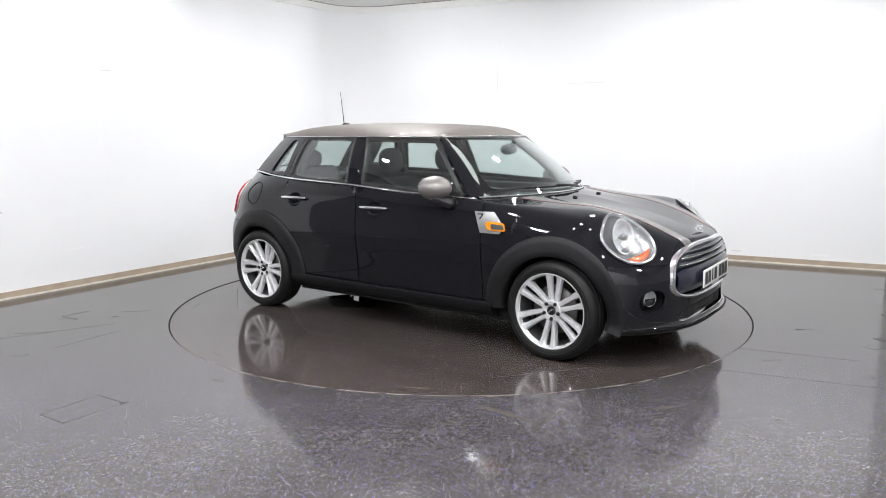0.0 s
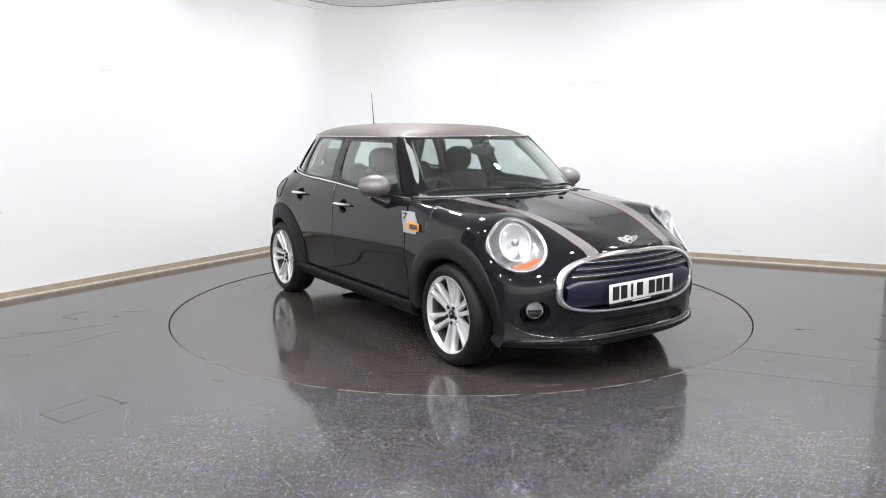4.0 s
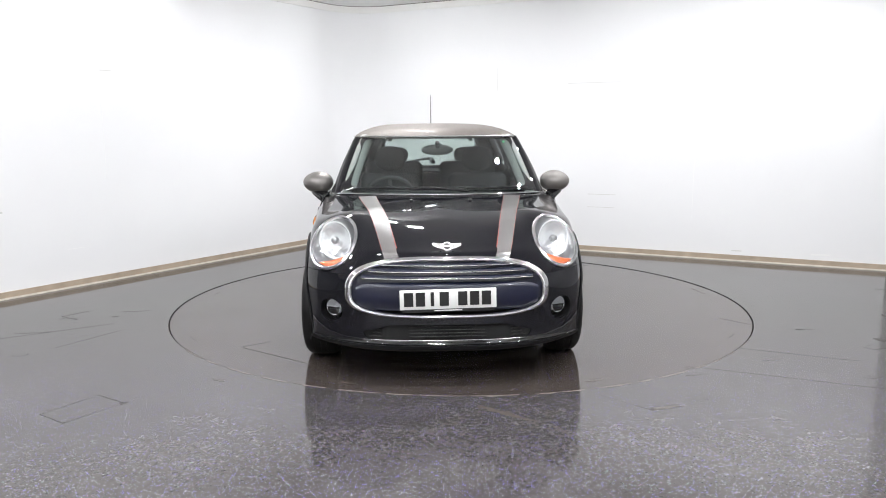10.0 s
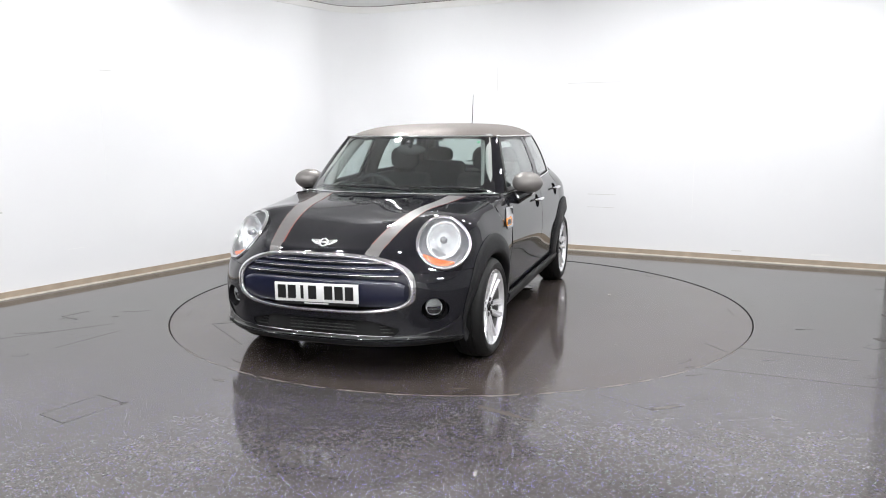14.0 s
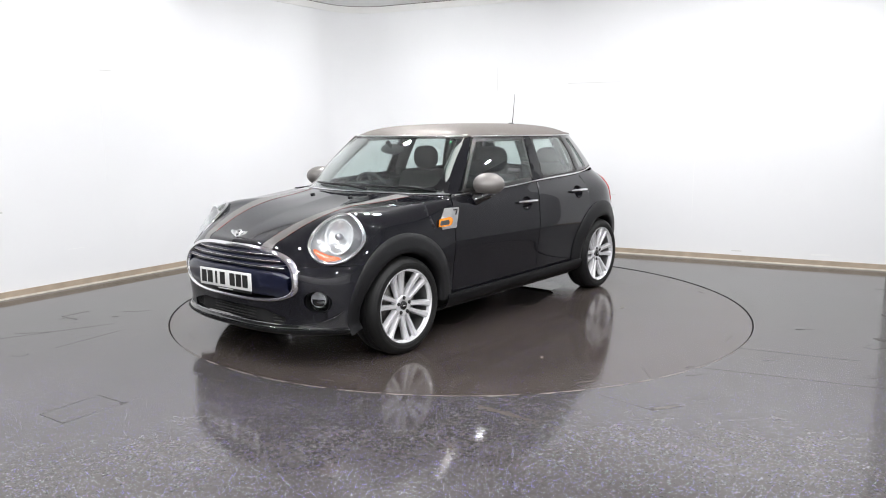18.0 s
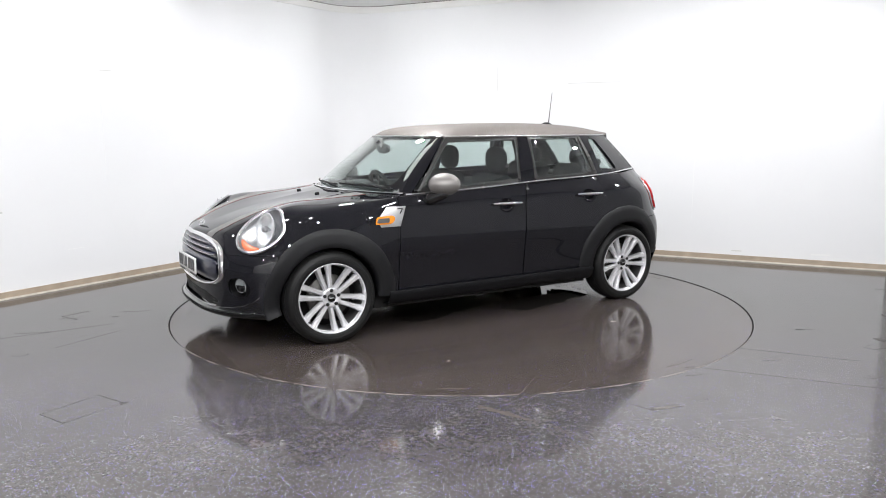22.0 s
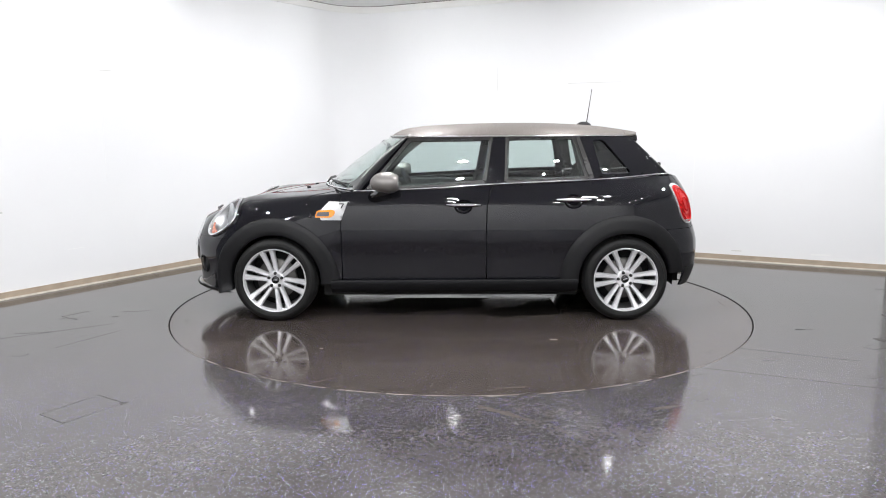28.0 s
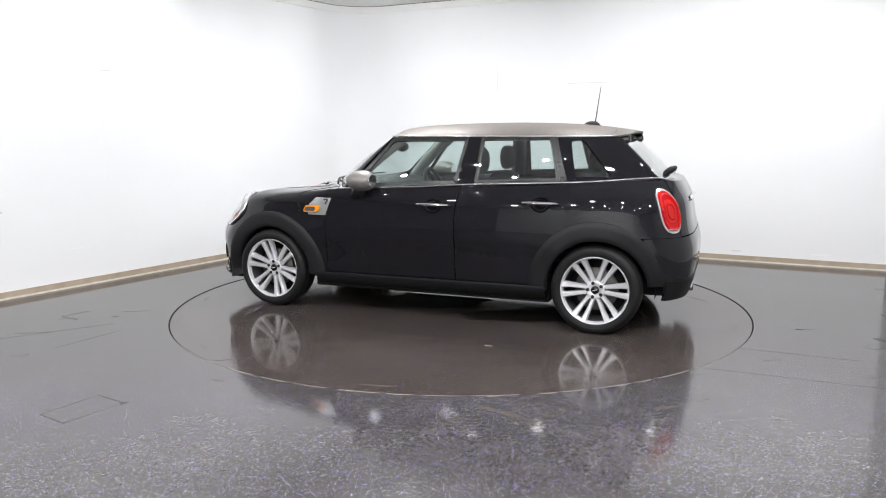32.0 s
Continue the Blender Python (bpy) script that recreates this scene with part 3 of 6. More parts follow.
def build_floor_wear():
    """Cover plates and wear in the floor round the turntable."""
    zf = 0.0045
    hatch = new("floor_hatch")
    tagged(hatch, "flush floor box cover with dark joints", "floor hatch")
    q = [(-2.082, -2.526), (-1.917, -2.25), (-1.727, -2.366), (-1.908, -2.641)]
    for a, b in zip(q, q[1:] + q[:1]):
        mesh_ob("joint", *floor_line(a, b, 0.0042, 0.0010, zf), M_LINE, hatch)
    mesh_ob("chip", *blob(q[2], 0.03, 0.012, 0.001, 2, 0.6, base=zf), M_LINE, hatch)
    hatch = new("floor_hatch")
    tagged(hatch, "flush floor box cover, partly worn away", "floor hatch")
    q = [(-2.885, -0.365), (-3.014, -0.529), (-2.845, -0.631)]
    for a, b in zip(q, q[1:]):
        mesh_ob("joint", *floor_line(a, b, 0.012, 0.0012, zf), M_LINE, hatch)
    # scuffs; those at (2.80, -1.15) and (3.2, -0.49) are dark reflections painted as patches
    for k, (at, rx, ry, turn, mat) in enumerate([((2.38, -0.895), 0.045, 0.012, 0.0, M_LINE), ((3.68, 0.465), 0.06, 0.012, 0.0, M_LINE),
                                                 ((2.80, -1.15), 0.05, 0.05, 0.8, M_LINE), ((3.2, -0.49), 0.05, 0.04, 0.8, M_LINE), ((-2.6, -0.53), 0.03, 0.012, 0.3, M_LINE),
                                                 ((1.05, -2.4), 0.10, 0.02, 0.3, M_SCUFF), ((1.9, -1.6), 0.06, 0.012, 0.1, M_SCUFF), ((-1.35, -2.0), 0.05, 0.015, -0.5, M_SCUFF)]):
        sc = mesh_ob("floor_scuff", *blob(at, rx, ry, 0.0008, 40 + k, turn, base=zf), mat)
        tagged(sc, "small worn scuff or painted dark reflection on the resin floor", "scuff", group="floor scuffs")
    # long faint drag marks
    for k, (p, q, w) in enumerate(DRAGS):
        sc = mesh_ob("floor_scuff", *floor_line(p, q, w, 0.0008, zf), M_SCUFF if w > 0.011 else M_WORN)
        tagged(sc, "long faint drag mark on the resin floor", "scuff", group="floor scuffs")
    for k, (at, rx, ry, turn) in enumerate(SMUDGES):
        sc = mesh_ob("floor_scuff", *blob(at, rx, ry, 0.0008, 90 + k, turn, 30, zf), M_WORN)
        tagged(sc, "dull dark smudge on the resin floor", "scuff", group="floor scuffs")
    for k, (at, rx, ry, turn) in enumerate(PATCH):
        sc = mesh_ob("floor_scuff", *blob(at, rx, ry, 0.0008 + 0.0002 * k, 120 + k, turn, 34, zf), M_SCUFF)
        tagged(sc, "pale worn patch on the resin floor", "scuff", group="floor scuffs")
    # the worn, chipped lip of the opening, nearest the camera side
    rnd = random.Random(7)
    vs, fs = [], []
    a = 200.0
    while a < 338:
        ln = 1.5 + 6 * rnd.random()
        near = math.exp(-((a - 268) / 42) ** 2)
        if rnd.random() < 0.45 + 0.5 * near:
            n = max(3, int(ln * 2))
            b0 = len(vs)
            for i in range(n + 1):
                q = radians(a + ln * i / n)
                w = (0.003 + 0.009 * rnd.random() * (0.3 + near)) * math.sin(math.pi * (i + 0.3) / (n + 0.6))
                for r in (R_TABLE + 0.0005, R_TABLE + 0.002 + w):
                    vs.append((r * math.cos(q), r * math.sin(q), zf + 0.0012))
            fs += [(b0 + 2 * i, b0 + 2 * i + 1, b0 + 2 * i + 3, b0 + 2 * i + 2) for i in range(n)]
        a += ln + 0.3 + 2.5 * rnd.random() * (1.3 - near)
    vs, fs = thicken(vs, fs, 0.001)
    tagged(mesh_ob("worn_edge", vs, fs, M_CHIP), "pale chipped edge of the floor round the turntable", "worn edge", kind="stuff")


# ---- the car's skin: control nets, x forward, y to the car's left ----
SIDE_Z = [0.10, 0.20, 0.29, 0.42, 0.53, 0.635, 0.675, 0.73, 0.83, 0.90, 0.96, 1.07]
SIDE_Y = [0.782, 0.792, 0.8015, 0.8120, 0.8240, 0.8372, 0.8373, 0.8345, 0.825, 0.811, 0.787, 0.755]
side_y = spline(SIDE_Z, SIDE_Y)
AXF = 0.85
FRONT = [  # degrees about (0.85, 0), radius at eight levels
    (0, (1.186, 1.162, 1.158, 1.160, 1.158, 1.142, 1.070, 0.835)),
    (14, (1.207, 1.182, 1.180, 1.184, 1.180, 1.138, 1.075, 0.848)),
    (26, (1.222, 1.202, 1.212, 1.220, 1.202, 1.140, 1.068, 0.862)),
    (34, (1.200, 1.192, 1.206, 1.208, 1.174, 1.115, 1.052, 0.890)),
    (42, (1.165, 1.163, 1.168, 1.166, 1.145, 1.105, 1.060, 0.925)),
    (52, (1.064, 1.066, 1.068, 1.066, 1.054, 1.030, 0.997, 0.905)),
    (65, (0.925, 0.932, 0.936, 0.938, 0.934, 0.920, 0.893, 0.825)),
    (78, (0.836, 0.848, 0.856, 0.862, 0.864, 0.856, 0.840, 0.792)),
    (90, (0.792, 0.8015, 0.812, 0.824, 0.8357, 0.8345, 0.825, 0.79)),
]
FRONT_Z = [
    (0.232, 0.268, 0.42, 0.53, 0.61, 0.715, 0.752, 0.83),
    (0.232, 0.268, 0.42, 0.53, 0.61, 0.712, 0.755, 0.84),
    (0.236, 0.272, 0.42, 0.53, 0.61, 0.70, 0.765, 0.86),
    (0.236, 0.272, 0.42, 0.53, 0.61, 0.68, 0.758, 0.875),
    (0.236, 0.272, 0.42, 0.53, 0.61, 0.69, 0.77, 0.893),
    (0.236, 0.272, 0.42, 0.53, 0.61, 0.70, 0.79, 0.885),
    (0.236, 0.272, 0.42, 0.53, 0.61, 0.71, 0.80, 0.895),
    (0.236, 0.272, 0.42, 0.53, 0.61, 0.72, 0.81, 0.905),
    (0.236, 0.272, 0.42, 0.53, 0.62, 0.73, 0.83, 0.93),
]
FRONT_TOP = [  # hood line and cowl line
    ((1.33, 0.0, 0.912), (1.00, 0.0, 0.965)), ((1.31, 0.12, 0.913), (0.996, 0.1, 0.965)),
    ((1.28, 0.24, 0.918), (0.98, 0.2, 0.965)), ((1.25, 0.33, 0.922), (0.957, 0.29, 0.964)),
    ((1.22, 0.42, 0.926), (0.926, 0.37, 0.963)), ((1.15, 0.52, 0.930), (0.887, 0.45, 0.962)),
    ((1.00, 0.62, 0.935), (0.83, 0.54, 0.960)), ((0.90, 0.70, 0.938), (0.77, 0.62, 0.958)),
    ((0.765, 0.755, 0.944), (0.71, 0.715, 0.955))]
AXR = -1.10
REAR = [
    (0, (0.760, 0.790, 0.812, 0.822, 0.818, 0.785, 0.765, 0.742, 0.69)),
    (29, (0.870, 0.902, 0.922, 0.928, 0.912, 0.880, 0.858, 0.830, 0.755)),
    (45, (0.918, 0.952, 0.974, 0.978, 0.967, 0.936, 0.908, 0.862, 0.742)),
    (57, (0.900, 0.918, 0.930, 0.934, 0.930, 0.915, 0.896, 0.852, 0.722)),
    (72, (0.852, 0.862, 0.872, 0.878, 0.882, 0.876, 0.864, 0.832, 0.722)),
    (90, (0.792, 0.8015, 0.812, 0.824, 0.8357, 0.8345, 0.824, 0.796, 0.728)),
]
REAR_RISE = (0.0, 0.006, 0.022, 0.018, 0.008, -0.006)
REAR_Z = [0.235, 0.32, 0.42, 0.53, 0.62, 0.72, 0.83, 0.925, 1.03]


class Skin:
    """A smooth surface through a net of points, with a way back from place to net."""

    def __init__(self, net, size):
        self.net = np.asarray(net, float)
        self.size = size
        r, c = self.net.shape[:2]
        self.us, self.vs = np.linspace(0, size[0], r), np.linspace(0, size[1], c)
        self.rows = spline(self.us, self.net.reshape(r, -1))
        gu, gv = np.linspace(0, size[0], 260), np.linspace(0, size[1], 260)
        along = self.rows(gu).reshape(len(gu), c, 3)
        self.dense = np.array([spline(self.vs, a)(gv) for a in along])
        self.gu, self.gv = gu, gv

    def __call__(self, uv):
        uv = np.asarray(uv, float)
        s = np.sign(np.where(uv[:, 0] == 0, 1, uv[:, 0]))
        fu = np.clip(np.abs(uv[:, 0]) / self.size[0], 0, 1) * (len(self.gu) - 1)
        fv = np.clip(uv[:, 1] / self.size[1], 0, 1) * (len(self.gv) - 1)
        i, j = np.minimum(fu.astype(int), len(self.gu) - 2), np.minimum(fv.astype(int), len(self.gv) - 2)
        a, b = (fu - i)[:, None], (fv - j)[:, None]
        d = self.dense
        p = d[i, j] * (1 - a) * (1 - b) + d[i + 1, j] * a * (1 - b) + d[i, j + 1] * (1 - a) * b + d[i + 1, j + 1] * a * b
        p[:, 1] *= s
        return p

    def back(self, axes, pts, vmin=0.0, vmax=1.0):
        """Net places of points known in two axes, such as 'yz'; the sign of y is kept when y is one of them."""
        ia = ["xyz".index(k) for k in axes]
        sel = (self.gv >= vmin * self.size[1]) & (self.gv <= vmax * self.size[1])
        jj = np.where(sel)[0]
        d = self.dense[:, jj][:, :, ia]
        out = []
        for p in pts:
            q = np.array(p, float)
            sg = 1
            if "y" in axes and q[axes.index("y")] < 0:
                sg = -1
                q[axes.index("y")] *= -1
            k = np.argmin(((d - q) ** 2).sum(2))
            i, j = np.unravel_index(k, d.shape[:2])
            uv = np.array([self.gu[i], self.gv[jj[j]]])
            for _ in range(4):
                e = 1e-4
                f0 = self(uv[None])[0][ia]
                ju = (self((uv + [e, 0])[None])[0][ia] - f0) / e
                jv = (self((uv + [0, e])[None])[0][ia] - f0) / e
                jac = np.stack([ju, jv], 1)
                try:
                    st = np.linalg.lstsq(jac, q - f0, rcond=None)[0]
                except np.linalg.LinAlgError:
                    break
                uv = np.clip(uv + np.clip(st, -0.02, 0.02), 0, self.size)
            out.append((uv[0] * sg, uv[1]))
        return out


def front_net():
    net = []
    for (deg, rr), zz, top in zip(FRONT, FRONT_Z, FRONT_TOP):
        a = radians(deg)
        row = [(AXF + r * math.cos(a), r * math.sin(a), z) for r, z in zip(rr, zz)]
        net.append(row + list(top))
    net[-1] = [(0.79, y, z) if i < 8 else (x, y, z) for i, (x, y, z) in enumerate(net[-1])]
    return [[(x - 0.018 * min(1, max(0, (x - 1.35) / 0.5)), y, z) for x, y, z in row] for row in net]


def rear_net():
    net = [[(AXR - r * math.cos(radians(d)), r * math.sin(radians(d)), z + (top if z > 1 else 0)) for r, z in zip(rr, REAR_Z)] for (d, rr), top in zip(REAR, REAR_RISE)]
    net[-1] = [(-1.04, y, z) for x, y, z in net[-1]]
    return [[(x + 0.015 * min(1, max(0, (-x - 1.4) / 0.4)), y, z) for x, y, z in row] for row in net]


NOSE = Skin(front_net(), (1.75, 1.9))
TAIL = Skin(rear_net(), (1.35, 0.85))


def shoulder(x, z):
    """How far the top of the doors draws in towards the tail."""
    return 0.042 * np.clip((z - 0.85) / 0.18, 0, 1.2) ** 2 * np.clip((-x - 0.3) / 0.74, 0, 1) ** 1.5


def side3d(sign):
    return lambda uv: np.stack([uv[:, 0], sign * (side_y(uv[:, 1]) - shoulder(uv[:, 0], uv[:, 1])), uv[:, 1]], 1)


HUB_F, HUB_R, HUB_Z = 1.2825, -1.2825, 0.306
BELT_X = [0.72, 0.667, 0.361, 0.028, -0.304, -0.99, -1.329, -1.557, -1.67]
BELT_Z = [0.953, 0.954, 0.967, 0.982, 1.003, 1.028, 1.044, 1.059, 1.062]
belt_z = spline(BELT_X[::-1], BELT_Z[::-1])
glass_low = spline([-1.66, -1.60, -1.45, -1.3, -1.04, -0.3, 0.3, 0.75], [0.495, 0.525, 0.592, 0.648, 0.714, 0.766, 0.765, 0.735])
glass_top = spline([-1.5, -1.34, -1.15, -1.0, -0.3, 0.1, 0.45, 0.75], [0.36, 0.442, 0.528, 0.572, 0.622, 0.61, 0.575, 0.55])


def glass3d(sign, inset=0.0):
    """The leaning, gently bowed side of the cabin above the belt."""
    def f(uv):
        x, z = uv[:, 0], uv[:, 1]
        zb = belt_z(x)
        t = (z - zb) / (1.35 - zb)
        y = glass_low(x) * (1 - t) + glass_top(x) * t + 0.018 * 4 * t * (1 - t) - inset
        return np.stack([x, sign * y, z], 1)
    return f


roof_c = spline([-1.50, -1.33, -1.17, -1.013, -0.426, 0.032, 0.311, 0.42, 0.475], [1.370, 1.397, 1.418, 1.431, 1.446, 1.433, 1.410, 1.378, 1.343])
roof_w = spline([-1.5, -1.34, -1.15, -1.0, -0.3, 0.1, 0.35, 0.5], [0.395, 0.460, 0.541, 0.584, 0.635, 0.622, 0.59, 0.565])


def out_sheet(v3, fs, thick):
    """Turn a sheet's faces away from the car's middle, then thicken it inwards."""
    v = np.asarray(v3, float)
    f = np.array([q[:3] for q in fs])
    n = np.cross(v[f[:, 1]] - v[f[:, 0]], v[f[:, 2]] - v[f[:, 0]])
    c = v[f].mean(1)
    mid = np.stack([np.clip(c[:, 0], -1.0, 1.0) * 0.9, 0 * c[:, 1], np.full(len(c), 0.6)], 1)
    if ((c - mid) * n).sum() < 0:
        fs = [q[::-1] for q in fs]
    return thicken(v, fs, thick) if thick else (v, fs)


def car_panel(name, outline, to3d, material, parent, holes=(), step=0.03, thick=0.006, label="", lift=0.0):
    va, fs = fill(outline, holes, step, 0.45)
    v3 = to3d(va)
    if lift:
        v3, fs = out_sheet(v3, fs, 0)
        v, f2 = thicken(v3, fs, -lift)
        v3 = np.asarray(v)[len(v3):2 * len(v3)]
    v3, fs = out_sheet(v3, fs, thick)
    return mesh_ob(name, v3, fs, material, parent, label)


def car_sheet(name, grid, material, parent, thick=0.004, label=""):
    v, f = sheet(grid)
    v, f = out_sheet(v, f, thick)
    return mesh_ob(name, v, f, material, parent, label)


def grille_loop(grow=0.0, n=72, rim=0.0):
    """The rounded six-sided mouth of the grille in (y, z); rim draws it in, most at the sides."""
    out = []
    for i in range(n):
        q = 2 * math.pi * i / n
        c, s = math.cos(q), math.sin(q)
        w, h = 0.556 + grow - rim * 1.25, (0.191 if s >= 0 else 0.139) + grow - rim * (0.8 if s >= 0 else 0.62)
        e = 2.75 if s >= 0 else 3.3
        k = (abs(c) ** e + abs(s) ** e) ** (-1 / e)
        out.append((w * c * k, 0.524 + h * s * k))
    return out


HEAD_C = Vector((1.689, 0.640, 0.759))
HEAD_U = Vector((-0.267, 0.019, 0.255)).normalized()
HEAD_S = Vector((-0.55, 0.82, 0.0))
HEAD_S = (HEAD_S - HEAD_U * HEAD_S.dot(HEAD_U)).normalized()
HEAD_N = HEAD_S.cross(HEAD_U).normalized()
if HEAD_N.x < 0:
    HEAD_N = -HEAD_N


def head_at(k, a):
    return HEAD_C + HEAD_U * (0.180 * k * math.sin(a)) + HEAD_S * (0.150 * k * math.cos(a))


def head_loop(k=1.0, n=48):
    """The lamp's oval edge in space, for the car's left side, drawn half-way to the skin."""
    flat = [head_at(k, 2 * math.pi * i / n) for i in range(n)]
    skin = NOSE(np.array(NOSE.back("yz", [(p.y, p.z) for p in flat], 0.35, 0.88)))
    w = 0.55 * min(1.0, max(0.0, (k - 0.4) / 0.5))
    return [p * (1 - w) + Vector(q) * w for p, q in zip(flat, skin)]


def flare_edge(hub, radius):
    """The outer line of a wheel arch trim in (x, z), from front to back."""
    out = []
    for i in range(41):
        a = -4 + 188 * i / 40
        r = radius(a)
        out.append((hub + r * math.cos(radians(a)), HUB_Z + r * math.sin(radians(a))))
    return out


def front_flare_r(a):
    return 0.440 + 0.015 * min(1, max(0, a / 75)) + 0.012 * max(0, (a - 150) / 30)


def rear_flare_r(a):
    return 0.470 - 0.03 * max(0, (a - 90) / 90) ** 1.3


# ---- the car ----
def build_wheel():
    """One wheel about its own centre; the outer face looks along +y."""
    w = new("wheel")
    tyre = [(0.205, -0.075), (0.235, -0.095), (0.262, -0.101), (0.286, -0.097), (0.300, -0.084), (0.3065, -0.064), (0.3085, -0.045), (0.3045, -0.043), (0.3045, -0.037),
            (0.3095, -0.035), (0.31, -0.003), (0.3055, -0.001), (0.3055, 0.005), (0.31, 0.007), (0.3095, 0.034), (0.305, 0.036), (0.305, 0.042), (0.3085, 0.044), (0.3065, 0.064), (0.2985, 0.083),
            (0.287, 0.0945), (0.278, 0.0985), (0.276, 0.1015), (0.262, 0.1035), (0.260, 0.1015), (0.248, 0.1005), (0.241, 0.098), (0.2365, 0.092), (0.2335, 0.085), (0.225, 0.07)]
    sharp(mesh_ob("tyre", *revolve(tyre, 72), M_RUBBER, w, "low-profile black tyre"), 40)
    vs, fs = revolve([(0.218, 0.068), (0.230, 0.083), (0.2345, 0.090), (0.2345, 0.0945), (0.2320, 0.0955), (0.2275, 0.0925), (0.2235, 0.084), (0.2205, 0.070), (0.219, 0.062)], 72)
    rim = mesh_ob("rim", vs, fs, M_ALLOY, w, "silver alloy wheel with paired spokes")
    vs, fs = revolve([(0.2195, 0.064), (0.216, 0.05), (0.212, 0.02), (0.205, -0.03), (0.20, -0.09)], 72)
    mesh_ob("barrel", vs, fs, M_BARREL, w, "dark inner barrel of the wheel")
    # spokes in pairs
    n = SPOKE_PAIRS
    bm = bmesh.new()
    for i in range(n):
        a = 2 * math.pi * (i + 0.25) / n
        for sd in (-1, 1):
            # a tapered bar from hub to rim, slightly dished
            secs = [(0.050, 0.0165, 0.060, 0.0165), (0.085, 0.0205, 0.063, 0.0162), (0.13, 0.0275, 0.068, 0.0168), (0.18, 0.0335, 0.0755, 0.0195), (0.208, 0.0368, 0.082, 0.0225), (0.226, 0.0385, 0.089, 0.0270)]
            rings = []
            for r, off, y, hw in secs:
                loop = []
                for dx, dy in ((-hw, -0.036), (-hw * 0.96, -0.013), (-hw * 0.50, 0.0), (hw * 0.50, 0.0), (hw * 0.96, -0.013), (hw, -0.036)):
                    t = sd * off + dx
                    loop.append(bm.verts.new((r * math.cos(a) - t * math.sin(a), y + dy, r * math.sin(a) + t * math.cos(a))))
                rings.append(loop)
            for p, q in zip(rings, rings[1:]):
                for k in range(6):
                    bm.faces.new((p[k], p[(k + 1) % 6], q[(k + 1) % 6], q[k]))
            bm.faces.new(rings[0])
            bm.faces.new(rings[-1])
    sharp(part("spoke_star", bm, M_ALLOY, w), 40)
    vs, fs = revolve([(0.0, 0.058), (0.028, 0.058), (0.033, 0.062), (0.045, 0.064), (0.058, 0.0655), (0.064, 0.063), (0.067, 0.055), (0.068, 0.02), (0.0, 0.02)], 48)
    mesh_ob("hub", vs, fs, M_ALLOY, w)
    vs, fs = revolve([(0.0, 0.071), (0.022, 0.0705), (0.027, 0.068), (0.0275, 0.058)], 32)
    cap = mesh_ob("hub_cap", vs, fs, M_GLOSSBLK, w, "black centre cap with a silver emblem")
    mesh_ob("emblem", *box_vf((0.034, 0.003, 0.008), (0, 0.072, 0)), M_SATIN, cap)
    for i in range(5):
        a = 2 * math.pi * (i + 0.25) / 5
        part("wheel_bolt", cyl_bm(0.0125, 0.0115, 0.012, 12, Matrix.Translation((0.05 * math.cos(a), 0.064, 0.05 * math.sin(a))) @ pose(0, 0, 0, -90)), M_GAP, w)
    vs, fs = revolve([(0.06, -0.012), (0.148, -0.012), (0.15, -0.008), (0.15, 0.008), (0.148, 0.012), (0.06, 0.012)], 48)
    mesh_ob("brake_disc", vs, fs, M_DISCBRAKE, w, "grey steel brake disc")
    vs, fs = revolve([(0.0, -0.05), (0.21, -0.05), (0.21, -0.06), (0.0, -0.06)], 32)
    mesh_ob("inner_shield", vs, fs, M_GAP, w)
    return w


SPOKE_PAIRS = 6
STEER = -1.5


def box_vf(size, at=(0, 0, 0)):
    x, y, z = (s / 2 for s in size)
    v = [(at[0] + sx * x, at[1] + sy * y, at[2] + sz * z) for sx in (-1, 1) for sy in (-1, 1) for sz in (-1, 1)]
    return v, [(0, 1, 3, 2), (4, 6, 7, 5), (0, 4, 5, 1), (2, 3, 7, 6), (0, 2, 6, 4), (1, 5, 7, 3)]


def windscreen3d(uv):
    """u from -1 to 1 across, v from 0 at the cowl to 1 at the roof."""
    u, v = uv[:, 0], uv[:, 1]
    xb, yb, zb = 0.985 - 0.285 * np.abs(u) ** 2.2, 0.70 * u, 0.965 - 0.008 * u ** 2
    xt, yt, zt = 0.468 - 0.165 * u ** 2, 0.572 * u, 1.346 - 0.004 * u ** 2
    b = 0.022 * 4 * v * (1 - v)
    return np.stack([xb * (1 - v) + xt * v + b * 0.6, yb * (1 - v) + yt * v, zb * (1 - v) + zt * v + b * 0.8], 1)


def rear_glass3d(uv):
    u, v = uv[:, 0], uv[:, 1]
    xb, yb, zb = -1.700 + 0.05 * u ** 2, 0.515 * u, 1.034 + 0.020 * u ** 2
    xt, yt, zt = -1.385 + 0.03 * u ** 2, 0.432 * u, 1.345 + 0 * u
    b = 0.006 * 4 * v * (1 - v)
    return np.stack([xb * (1 - v) + xt * v - b, yb * (1 - v) + yt * v, zb * (1 - v) + zt * v + b], 1)


def ruled(a, b, n=4, bulge=0.0, up=(0, 0, 1)):
    """A strip of points between two lines of the same count."""
    a, b = np.asarray(a, float), np.asarray(b, float)
    return [[a[i] * (1 - k / n) + b[i] * (k / n) + np.array(up) * bulge * 4 * (k / n) * (1 - k / n) for k in range(n + 1)] for i in range(len(a))]


